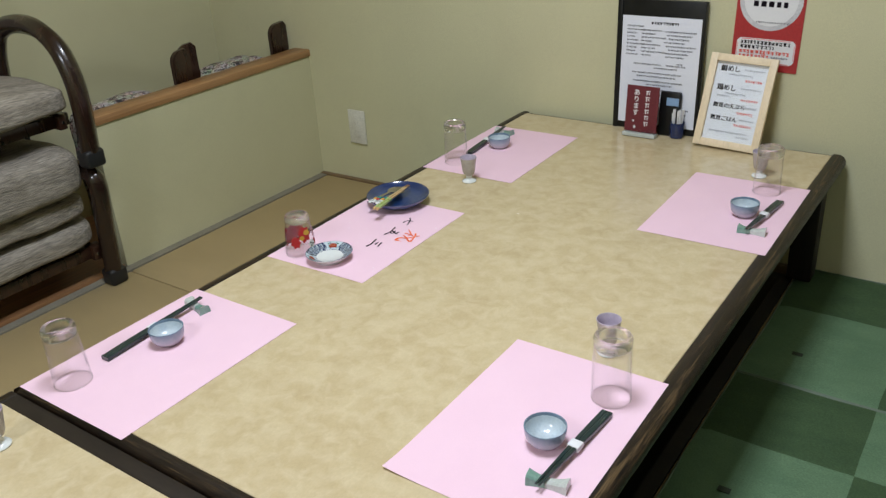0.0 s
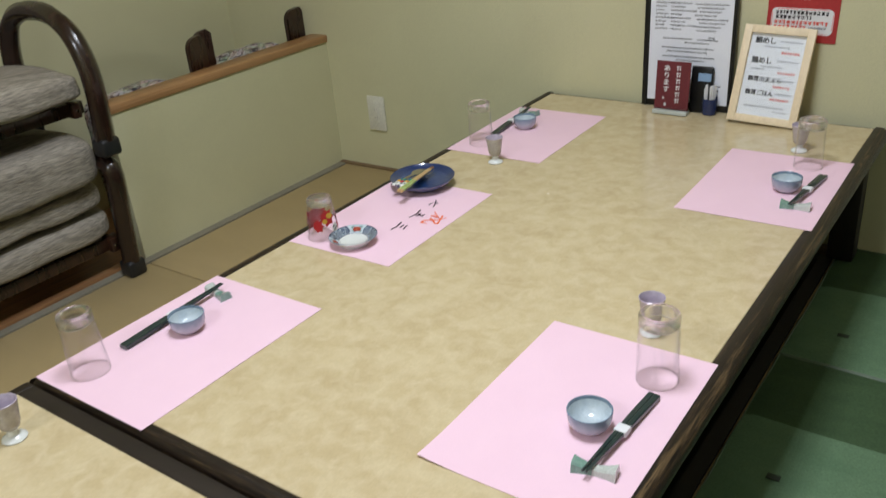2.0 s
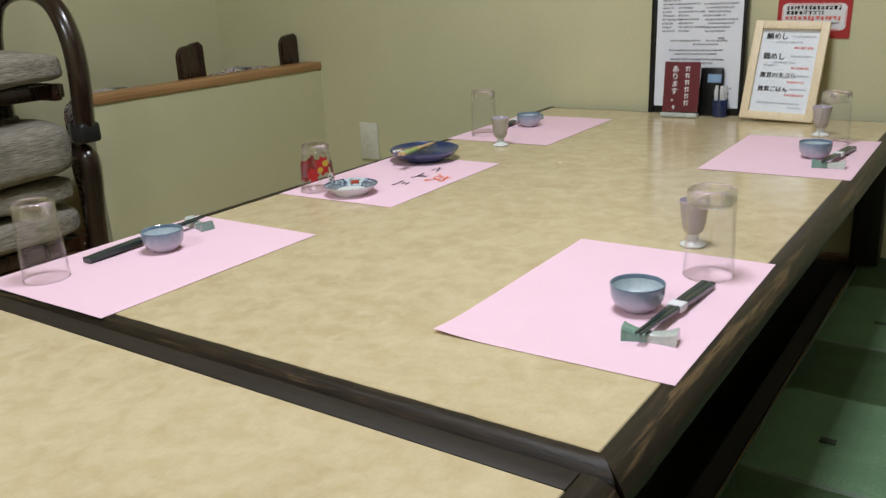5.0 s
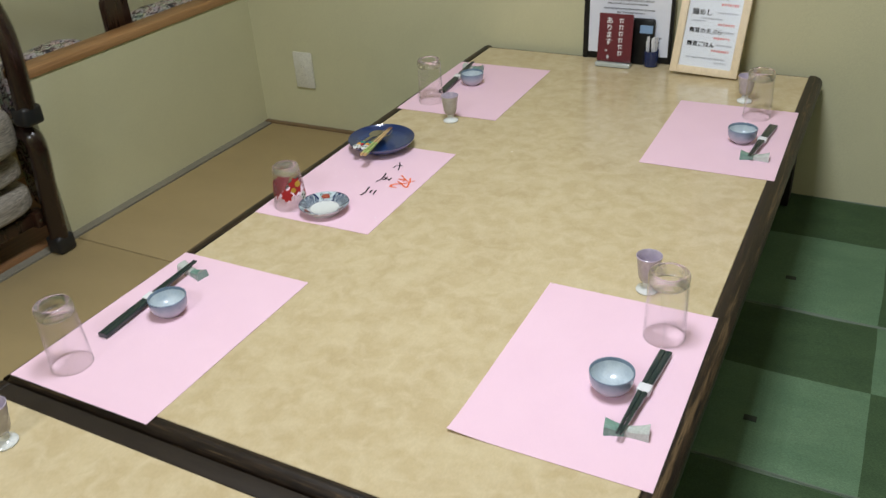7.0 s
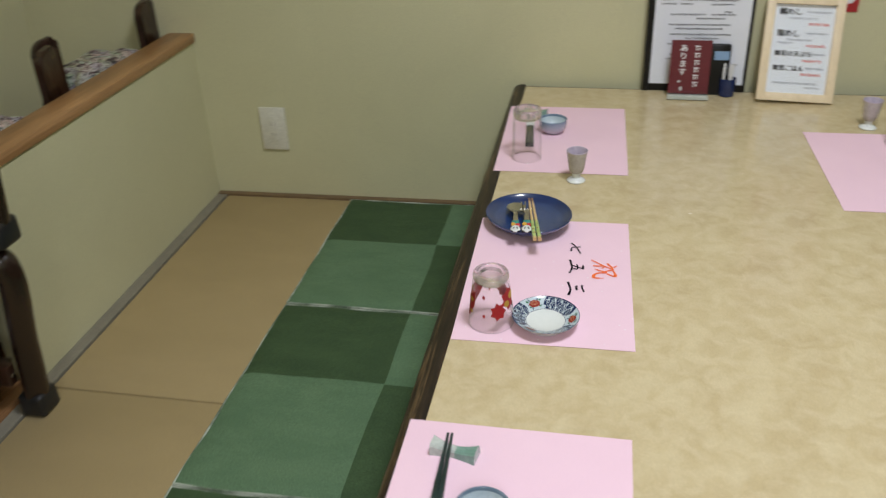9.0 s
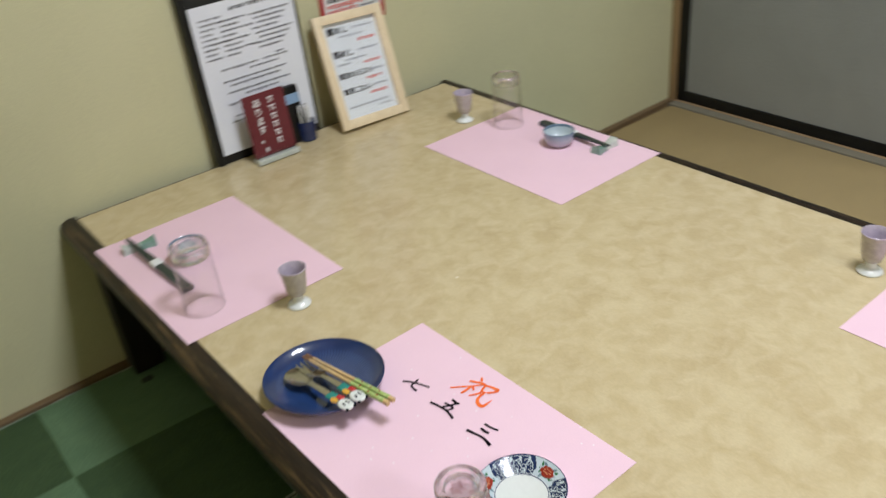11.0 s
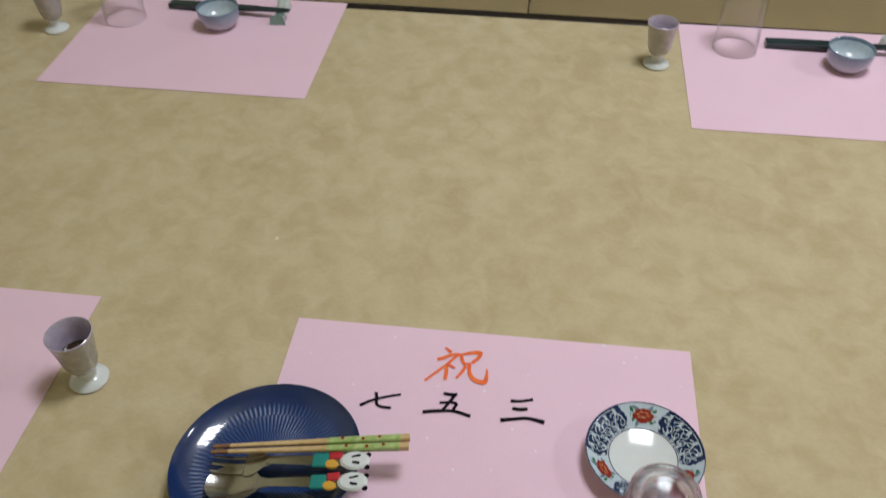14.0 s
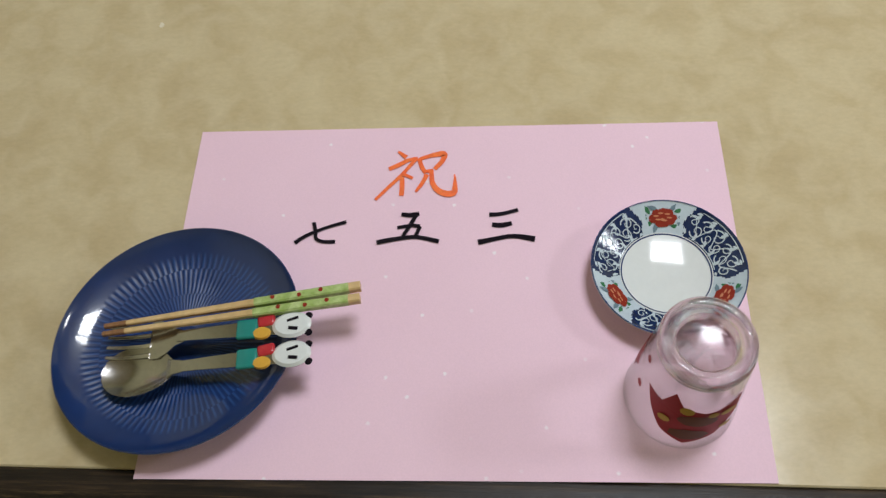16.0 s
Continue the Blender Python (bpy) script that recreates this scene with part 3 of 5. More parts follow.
def fusuma():
    d = thing("sliding_door", "grey papered sliding door with a black lacquered frame", "sliding door", pose(X_FUS + 0.006, 0, 0.0045))
    y0, y1, h, w = -0.893, 0.0155, 1.79, 0.032
    part("panel", box(0.006, 0.020, y0 + w, y1 - w, w, h - w), M_FUSUMA, d, "matt grey paper panel", smooth=False)
    for nm, b in (("stile", (y0, y0 + w, 0, h)), ("stile", (y1 - w, y1, 0, h)), ("rail", (y0 + w, y1 - w, 0, w)), ("rail", (y0 + w, y1 - w, h - w, h))):
        part(nm, box(0, 0.026, b[0], b[1], b[2], b[3], 0.002), M_LACQUER, d, "black lacquered frame")


fusuma()


def wall_socket():
    s = thing("wall_socket", "ivory plastic wall socket plate low on the wall", "socket", pose(-0.650, -0.0095, 0.200, 90, 0, WALL_TURN))
    part("plate", box(-0.036, 0.036, -0.060, 0.060, 0.0, 0.007, 0.003), M_SOCKET, s)
    part("insert", box(-0.0125, 0.0125, -0.036, 0.036, 0.0065, 0.0085, 0.0012), M_SOCKET, s, "smooth ivory insert")
    for dy in (-0.014, 0.014):
        for dx in (-0.0045, 0.0045):
            part("slot", box(dx - 0.0008, dx + 0.0008, dy - 0.004, dy + 0.004, 0.008, 0.0087), M_TAUPE, s, smooth=False)


wall_socket()


def ceiling_lamp(x, y):
    l = thing("ceiling_lamp", "white square ceiling lamp with four tubes", "ceiling lamp", pose(x, y, 0))
    part("housing", box(-0.32, 0.32, -0.32, 0.32, LAMP_Z + 0.03, H_ROOM, 0.01), M_TRIMLIGHT, l)
    for k in range(4):
        b = lathe([(0, -0.28), (0.013, -0.28), (0.013, 0.28), (0, 0.28)], 12)
        part("tube", b, M_TRIMLIGHT, l, at=pose(-0.18 + 0.12 * k, 0, LAMP_Z + 0.012, 90))


ceiling_lamp(LAMP_X, LAMP_Y)
# unseen housing added for the assumed second light
ceiling_lamp(LAMP_X, -3.6)


# ---- the two low tables ----
def low_table(y_far, y_near, label):
    t = thing("low_table", label, "table", pose(0, 0, 0), "low tables")
    w, tw = 0.90, 0.025
    far = 0.014 if y_far > -1 else 0.026
    part("tabletop", box(tw, w - tw, y_near + tw, y_far - far, TZ - 0.030, TZ, 0.001, 1), M_TABLE, t, "cream mottled laminate top")

    def rail(p, q, width, inward, mats, bulge=0.0, mitre=(0, 0)):
        """An edge strip with a rounded, rubbed shoulder and a round nose that stands out by bulge."""
        p, q, inward = Vector(p), Vector(q), Vector(inward)
        o, along = -bulge, (q - p).normalized()
        sec = [(width, -0.034), (0.014 + o, -0.034), (0.006 + o, -0.0325), (0.0015 + o, -0.0285), (o, -0.023), (o, -0.017), (0.0018 + o, -0.0105), (0.0055 + o, -0.0050), (0.0100 + o * 0.6, -0.0012), (0.0135 + o * 0.3, 0.0003), (width * 0.94, 0.0002), (width, -0.0006)]
        bm = bmesh.new()
        n = 110
        rows = []
        for i in range(n + 1):
            c = p.lerp(q, i / n)
            cut = along * (mitre[0] * (1 - i / n) - mitre[1] * i / n)
            chip = 0.0016 * max(0.0, noise.noise(c * 21 + Vector((7, 1, 2))) - 0.35)
            rows.append([bm.verts.new(c + cut * max(a, 0) + inward * (a + (chip if 5 <= k <= 8 else 0) + 0.0006 * noise.noise(c * 38 + Vector((a * 300, 0, 0)))) + Vector((0, 0, b - (chip if 5 <= k <= 8 else 0) + 0.0005 * noise.noise(c * 60 + Vector((0, b * 200, 3)))))) for k, (a, b) in enumerate(sec)])
        for a, b in zip(rows, rows[1:]):
            for k in range(len(sec) - 1):
                bm.faces.new((a[k], a[k + 1], b[k + 1], b[k])).material_index = 1 if k in (5, 6, 7, 8) else 0
            bm.faces.new((a[-1], a[0], b[0], b[-1]))
        bm.faces.new(rows[0])
        bm.faces.new(rows[-1])
        return part("edge_strip", bm, mats, t, "dark stained edge strip, rubbed bare in places", sharp=60)

    z = TZ
    rail((0, y_near, z), (0, y_far, z), tw - 0.0005, (1, 0, 0), [M_TRIM_Y, M_WORN_Y], 0.007, (1, 0))
    rail((w, y_far, z), (w, y_near, z), tw - 0.0005, (-1, 0, 0), [M_TRIM_Y, M_WORN_Y], 0.007, (0, 1))
    rail((0, y_near, z), (w, y_near, z), tw - 0.0005, (0, 1, 0), [M_TRIM_X, M_WORN_X], 0.0, (1, 1))
    if y_far > -1:
        rail((w - tw, y_far, z), (tw, y_far, z), 0.0136, (0, -1, 0), [M_TRIM_X, M_TRIM_X])
    else:
        part("edge_strip", box(tw, w - tw, y_far - far + 0.0004, y_far, z - 0.034, z + 0.0003, 0.0012), M_FLATSTRIP, t, "flat matt dark brown edge strip")
    if y_far > -1:
        part("dried_spot", disc(0.0024, TZ + 0.0003, 9, None, 0.373, -0.667, 1.2, 0.8), M_SPOT, t, "small pale dried spot", smooth=False)
    for x in (0.034, w - 0.034 - 0.02):
        part("apron", box(x, x + 0.02, y_near + 0.10, y_far - 0.10, TZ - 0.100, TZ - 0.0345, 0.002), M_LEG, t)
    for yy in (y_near + 0.028, y_far - 0.048):
        part("apron", box(0.10, w - 0.10, yy, yy + 0.02, TZ - 0.100, TZ - 0.0345, 0.002), M_LEG, t)
    for x in (0.02, w - 0.08):
        for yy in (y_near + 0.02, y_far - 0.075):
            part("leg", box(x, x + 0.06, yy, yy + 0.055, 0.0145, TZ - 0.0345, 0.004), M_LEG, t)


low_table(-0.002, -1.626, "low table with cream laminate top and worn dark edges")
low_table(-1.634, -3.26, "second low table with cream top, standing end to end")


# ---- folding seat mats on the tatami ----
def wander(x, y):
    """Soft edges: where a point of a mat really lies."""
    return x + 0.0035 * noise.noise(Vector((y * 7, x * 2, 4))), y + 0.0035 * noise.noise(Vector((x * 7, y * 2, 9)))


def seat_mat(x0, x1, xs, y0, y1, ys, flip, tag, edge):
    """A thin padded rush mat of four squares, bound with pale piping."""
    m = thing("seat_mat", "thin padded rush mat in two greens, checked", "seat mat", pose(0, 0, 0), "green seat mats")
    z = 0.0125
    for i, (a, b) in enumerate(((x0, xs), (xs, x1))):
        for j, (c, d) in enumerate(((y0, ys), (ys, y1))):
            lo, hi = min(c, d), max(c, d)
            bm = bmesh.new()
            nx, ny = 14, 14
            grid = []
            for p in range(nx + 1):
                row = []
                for q in range(ny + 1):
                    x, y = a + (b - a) * p / nx, lo + (hi - lo) * q / ny
                    e = min(x - x0, x1 - x, abs(y - y0), abs(y - y1))
                    h = z * (0.55 + 0.45 * min(1, e / 0.02)) + 0.0022 * noise.noise(Vector((x * 9, y * 9, 1)))
                    row.append(bm.verts.new((*wander(x, y), h)))
                grid.append(row)
            for p in range(nx):
                for q in range(ny):
                    bm.faces.new((grid[p][q], grid[p + 1][q], grid[p + 1][q + 1], grid[p][q + 1]))
            ext = bmesh.ops.extrude_face_region(bm, geom=list(bm.faces))
            for v in ext["geom"]:
                if isinstance(v, bmesh.types.BMVert):
                    v.co.z = 0.0005
            light = ((i + j) % 2 == 1) != flip
            part("square", bm, M_GREEN[light], m, "light green rush" if light else "dark green rush")
    lo, hi = min(y0, y1), max(y0, y1)
    for p, q in (((x0, lo), (x1, lo)), ((x0, hi), (x1, hi)), ((x0, lo), (x0, hi)), ((x1, lo), (x1, hi))):
        pts = [Vector((*wander(p[0] + (q[0] - p[0]) * k / 16, p[1] + (q[1] - p[1]) * k / 16), 0.0062 + 0.0016 * noise.noise(Vector((k * 0.7, p[0] * 5, p[1] * 5))))) for k in range(17)]
        part("piping", sweep(pts, 0.0022, 0.0022, (0, 0, 1), corner=0.8), edge, m, "bound edge")
    part("tag", box(tag[0] - 0.011, tag[0] + 0.011, tag[1] - 0.007, tag[1] + 0.007, 0.0125, 0.0138), M_TAG, m, "small dark tag", smooth=False)


for k, (a, b, c) in enumerate(((-0.03, -0.548, -0.262), (-0.556, -1.100, -0.805), (-1.106, -1.655, -1.385), (-1.660, -2.21, -1.935))):
    seat_mat(-0.447, 0.100, -0.163, a, b, c, False, (0.03, a - 0.07), M_PIPING)
for k, (a, b, c) in enumerate(((0.018, -0.534, -0.214), (-0.540, -1.035, -0.768), (-1.041, -1.585, -1.31), (-1.590, -2.14, -1.865))):
    seat_mat(0.840, 1.395, 1.120, a, b, c, False, (0.936, b + 0.115), M_PIPING_DARK)


# ---- placemats ----
def placemat(name_at, rot, label, lift=(0, 0, 0, 0), w=0.257, l=0.364, mat=None):
    """A paper sheet about 0.364 by 0.257, its long side along y."""
    n, m_ = 10, 14
    bm = bmesh.new()
    g = []
    for i in range(n + 1):
        row = []
        for j in range(m_ + 1):
            u, v = i / n, j / m_
            corners = ((0, 0), (1, 0), (1, 1), (0, 1))
            h = 0.0007 + 0.0003 * noise.noise(Vector((u * 3, v * 3, name_at[1] * 7)))
            for (cu, cv), up in zip(corners, lift):
                d = math.hypot((u - cu) * w, (v - cv) * l)
                h += up * max(0, 1 - d / 0.07) ** 2
            row.append(bm.verts.new(((u - 0.5) * w, (v - 0.5) * l, h)))
        g.append(row)
    for i in range(n):
        for j in range(m_):
            bm.faces.new((g[i][j], g[i + 1][j], g[i + 1][j + 1], g[i][j + 1]))
    ext = bmesh.ops.extrude_face_region(bm, geom=list(bm.faces))
    for v in ext["geom"]:
        if isinstance(v, bmesh.types.BMVert):
            v.co.z -= 0.0003
    ob = part("placemat", bm, mat or M_PINK, at=pose(name_at[0], name_at[1], TZ + 0.0002, 0, 0, rot))
    return tagged(ob, label, "placemat", "pink placemats")


placemat((0.1385, -1.4385), 0.2, "pink paper placemat, plain, under an upturned tumbler", (0, 0, 0, 0), 0.261)
MAT = placemat((0.1470, -0.9040), 1.1, "pink flecked paper placemat with brush writing for a child", (0, 0, 0, 0), 0.2485, mat=M_PINK_FLECKED)
placemat((0.1375, -0.341), 0.9, "pink paper placemat, plain, set for one guest")
placemat((0.7575, -0.4440), 0.6, "pink paper placemat, plain, beside the table edge")
placemat((0.7580, -1.2900), 0.5, "pink paper placemat with one lifted corner", (0.004, 0, 0, 0))


# ---- table ware ----
def tumbler(x, y, rim, foot, h, label, rot=0, print_it=False):
    """A straight glass standing upside down: the mouth below, the thick foot above."""
    t = thing("tumbler", label, "glass", pose(x, y, TZ + 0.0012, 0, 0, rot), "upturned glasses" if not print_it else "")
    w = 0.0016
    r = lambda f: rim + (foot - rim) * f
    zt = h - (0.010 if print_it else 0.015)
    shoulder = 0.006
    wall = [(r(0) - w * 0.5, 0.0), (r(0), 0.0008), (r(0.3), 0.3 * h), (r(0.6), 0.6 * h), (r(0.85), 0.85 * h), (r(0.93), h - shoulder)]
    inner = [(r(0.9) - w * 1.3, 0.86 * h), (r(0.6) - w, 0.6 * h), (r(0.3) - w, 0.3 * h), (r(0) - w, 0.0008), (r(0) - w * 0.5, 0.0)]
    part("wall", lathe(wall, 56), M_THIN, t)
    part("inner_wall", lathe(inner, 56), M_THIN, t)
    ro = r(0.93)
    bead = [(ro - 0.0085, zt - 0.004), (ro - 0.0030, zt - 0.0055), (ro - 0.0002, zt - 0.0015), (ro + 0.0004, h - 0.0065), (ro, h - 0.0035), (ro - 0.0016, h - 0.0010), (ro - 0.0040, h), (ro - 0.0064, h - 0.0010), (ro - 0.0080, h - 0.0036), (ro - 0.0085, zt - 0.004)]
    part("base", lathe(bead, 56), M_THICK, t, "thick rounded glass foot", sharp=80)
    if print_it:
        lens = [(0, h - 0.0062), (ro * 0.4, h - 0.0056), (ro - 0.0087, h - 0.0041), (ro - 0.0087, zt - 0.0039), (ro * 0.4, zt - 0.0052), (0, zt - 0.0056)]
        part("base_floor", lathe(lens, 48), M_THICK, t, "hollowed thick glass floor")
    else:
        part("base_floor", lathe([(0, h - 0.0050), (ro - 0.0086, h - 0.0042)], 48), M_THIN, t)
        part("inner_floor", lathe([(0, zt - 0.0046), (ro - 0.0086, zt - 0.0040)], 48), M_THIN, t)
    lip = [(r(0) - w * 0.5 + 0.0009 * math.cos(2 * math.pi * k / 8), 0.0010 + 0.0009 * math.sin(2 * math.pi * k / 8)) for k in range(9)]
    part("lip", lathe(lip, 56), M_THIN, t, "rounded glass lip")
    if print_it:
        def decal(name, mat, ring, lift):
            """A flat print that follows the wall: ring of (degrees round, share of the height)."""
            bm = bmesh.new()
            am, fm = sum(p[0] for p in ring) / len(ring), sum(p[1] for p in ring) / len(ring)
            ring = [(a + (c - a) * k / 6, f + (g - f) * k / 6) for (a, f), (c, g) in zip(ring, ring[1:] + ring[:1]) for k in range(6)]
            rows = []
            for s in (0.0, 0.08, 0.3, 0.5, 0.7, 0.85, 1.0):
                row = []
                for a, f in ring:
                    aa, ff = radians(am + (a - am) * s), fm + (f - fm) * s
                    row.append(bm.verts.new(((r(ff) + lift) * math.cos(aa), (r(ff) + lift) * math.sin(aa), ff * h)))
                rows.append(row)
            n = len(ring)
            for p, q in zip(rows[1:], rows[2:]):
                for k in range(n):
                    bm.faces.new((p[k], p[(k + 1) % n], q[(k + 1) % n], q[k]))
            bm.faces.new(rows[1])
            for v in rows[0]:
                bm.verts.remove(v)
            part(name, bm, mat, t, sharp=180)

        def oval(a0, f0, da, df, n=12, dent=1.0):
            return [(a0 + da * (dent if k % 2 else 1) * math.cos(2 * math.pi * k / n), f0 + df * (dent if k % 2 else 1) * math.sin(2 * math.pi * k / n)) for k in range(n)]

        decal("red_print", M_DECAL_RED, [(-64, 0.60), (-42, 0.58), (-31, 0.76), (-18, 0.63), (8, 0.59), (30, 0.62), (48, 0.71), (48, 0.45), (26, 0.22), (-4, 0.12), (-32, 0.24), (-50, 0.42)], 0.0004)
        decal("brown_print", M_DECAL_BROWN, oval(2, 0.47, 22, 0.075), 0.0006)
        decal("brown_print", M_DECAL_BROWN, oval(-2, 0.26, 22, 0.08, 14, 0.9), 0.0006)
        for a0, f0, da, df in ((-13, 0.60, 8, 0.05), (16, 0.56, 6, 0.035), (34, 0.55, 10, 0.04), (-32, 0.40, 7, 0.04), (36, 0.33, 8, 0.03), (170, 0.62, 14, 0.07), (148, 0.50, 10, 0.06)):
            decal("yellow_print", M_DECAL_YELLOW, oval(a0, f0, da, df, 10), 0.0009)
        for a0, f0, da, df, dent in ((-200, 0.58, 32, 0.22, 0.72), (120, 0.40, 24, 0.17, 0.7), (-118, 0.46, 24, 0.18, 0.7), (-152, 0.32, 15, 0.09, 0.85), (-76, 0.44, 6, 0.045, 0.6), (78, 0.66, 6, 0.045, 0.6), (80, 0.32, 5, 0.04, 0.6), (-82, 0.74, 6, 0.04, 0.6)):
            decal("red_print", M_DECAL_RED, oval(a0, f0, da, df, 14, dent), 0.0004)
        decal("pale_print", M_DECAL_PALE, oval(-172, 0.30, 15, 0.10), 0.0007)
        for a0, f0 in ((-178, 0.33), (-167, 0.29), (-176, 0.25)):
            decal("dark_print", M_INK, oval(a0, f0, 4, 0.025, 8), 0.0010)
    return t


tumbler(0.825, -1.179, 0.0295, 0.0275, 0.107, "clear upturned tumbler on a pink placemat")
tumbler(0.075, -1.567, 0.0297, 0.0258, 0.105, "clear upturned tumbler at the placemat corner")
tumbler(0.070, -0.457, 0.0295, 0.0275, 0.105, "clear upturned tumbler beside the dark edge strip")
tumbler(0.803, -0.313, 0.0295, 0.0275, 0.105, "clear upturned tumbler beside a lilac sake cup")
tumbler(0.0760, -1.0390, 0.0320, 0.0240, 0.084, "child's upturned glass with red and yellow print", 178, True)


def bowl(x, y, label, rot=0):
    b = thing("small_bowl", label, "bowl", pose(x, y, TZ + 0.0012, 0, 0, rot), "small dipping bowls")
    out = [(0, 0.002), (0.0125, 0.002), (0.0140, 0.0), (0.0160, 0.0), (0.0172, 0.0022), (0.0235, 0.0062), (0.0276, 0.0130), (0.0291, 0.0210), (0.0295, 0.0285)]
    part("body", lathe(out, 56), M_CERAMIC, b, "grey-blue speckled glaze")
    part("lip", lathe([(0.0295, 0.0285), (0.0293, 0.0300), (0.0286, 0.0304), (0.0278, 0.0296), (0.0274, 0.0255)], 56), M_CERAMIC_LIP, b, "darker blue lip")
    part("inside", lathe([(0.0274, 0.0255), (0.0258, 0.0165), (0.0205, 0.0095), (0.0120, 0.0062), (0, 0.0054)], 56), M_CERAMIC_IN, b, "pale blue inside")


bowl(0.792, -1.318, "small grey-blue glazed bowl, empty, near chopsticks", 20)
bowl(0.117, -1.411, "small grey-blue glazed bowl on a plain placemat", 130)
bowl(0.798, -0.459, "small grey-blue glazed bowl beside dark chopsticks", 70)
bowl(0.112, -0.314, "small grey-blue glazed bowl resting over chopsticks", 200)


def sake_cup(x, y, label, dark_well=False, rot=0):
    c = thing("sake_cup", label, "sake cup", pose(x, y, TZ + 0.0006, 0, 0, rot), "footed sake cups")
    tall = lambda pr: [(r, z * 1.08) for r, z in pr]
    part("foot", lathe(tall([(0, 0.0), (0.0165, 0.0), (0.0172, 0.0015), (0.0160, 0.0035), (0.0085, 0.0070), (0.0072, 0.011), (0.0080, 0.0150)]), 40), M_WHITE, c, "white glazed foot")
    part("body", lathe(tall([(0.0080, 0.0150), (0.0125, 0.0185), (0.0150, 0.0250), (0.0165, 0.036), (0.0182, 0.048), (0.0196, 0.0555)]), 40), M_TAUPE, c, "greyish taupe outside")
    part("inside", lathe(tall([(0.0196, 0.0555), (0.0197, 0.0568), (0.0190, 0.0572), (0.0182, 0.056), (0.0168, 0.046), (0.0150, 0.034), (0.0125, 0.0245), (0.006, 0.021), (0, 0.0205)]), 40), M_LILAC, c, "lilac glazed rim and inside")
    if dark_well:
        part("well", lathe([(0.0147, 0.0362), (0.0142, 0.0358), (0, 0.0352)], 36), M_WELL, c, "dark brown glossy disc low inside the cup")


sake_cup(0.771, -1.072, "footed lilac sake cup on the bare table")
sake_cup(0.172, -0.554, "footed taupe sake cup beside a placemat corner", True)
sake_cup(0.762, -0.226, "footed lilac sake cup beside an upturned tumbler")
sake_cup(0.124, -1.720, "footed lilac sake cup on the second table")


def chopsticks(handle, tip, label, band=True):
    """A pair of dark tapered sticks, the tips raised on the rest."""
    h, t = Vector(handle), Vector(tip)
    d = t - h
    L = d.length
    m = Matrix.Translation(h) @ d.to_track_quat("Y", "Z").to_matrix().to_4x4()
    c = thing("chopsticks", label, "chopsticks", m, "pairs of chopsticks")
    for s in (-1, 1):
        pts = [Vector((s * (0.0043 - 0.0020 * k / 8), L * k / 8, 0)) for k in range(9)]
        part("chopstick", sweep(pts, 0.0043, 0.0040, (1, 0, 0), taper=lambda f: 1.0 - 0.66 * max(0, f - 0.3) / 0.7), M_CHOP, c)
    if band:
        part("paper_band", box(-0.0086, 0.0086, L * 0.44, L * 0.53, -0.0043, 0.0043, 0.0012, 2), M_PAPER, c, "white paper band")


def chopstick_rest(x, y, rot, label):
    """A small saddle-shaped rest, half celadon, half white."""
    r = thing("chopstick_rest", label, "chopstick rest", pose(x, y, TZ + 0.0012, 0, 0, rot), "chopstick rests")
    for name, u0, u1, mat in (("green_half", -1, -0.08, M_REST_G), ("white_half", -0.08, 1, M_REST_W)):
        rows = []
        bm = bmesh.new()
        for k in range(9):
            u = u0 + (u1 - u0) * k / 8
            hw = 0.0075 + 0.0040 * abs(u) ** 1.5
            hh = 0.0085 + 0.0060 * u * u
            x_ = u * 0.0270
            rows.append([bm.verts.new(p) for p in ((x_, -hw, 0), (x_, -hw * 0.82, hh * 0.82), (x_, -hw * 0.55, hh), (x_, hw * 0.55, hh), (x_, hw * 0.82, hh * 0.82), (x_, hw, 0))])
        for a, b in zip(rows, rows[1:]):
            for k in range(6):
                bm.faces.new((a[k], a[(k + 1) % 6], b[(k + 1) % 6], b[k]))
        bm.faces.new(rows[0])
        bm.faces.new(rows[-1])
        part(name, bm, mat, r, sharp=30)


zc = TZ + 0.0052
chopsticks((0.838, -1.221, zc), (0.829, -1.408, TZ + 0.0145), "dark green lacquered chopsticks with a white paper band")
chopstick_rest(0.834, -1.389, 10, "celadon and white ceramic chopstick rest")
chopsticks((0.068, -1.503, zc), (0.062, -1.290, TZ + 0.0145), "dark green lacquered chopsticks behind a bowl")
chopstick_rest(0.070, -1.308, 170, "celadon and white ceramic chopstick rest")
chopsticks((0.846, -0.366, zc), (0.830, -0.553, TZ + 0.0145), "dark green lacquered chopsticks with a paper band")
chopstick_rest(0.837, -0.537, 5, "celadon and white ceramic chopstick rest")
chopsticks((0.070, -0.400, zc), (0.055, -0.190, TZ + 0.0145), "dark green lacquered chopsticks under a bowl rim")
chopstick_rest(0.066, -0.212, 172, "celadon and white ceramic chopstick rest")


# ---- the child's setting ----
PA, PB = 0.0757, 0.0715
M_PLATE = blue_plate_glaze(PA, PB)


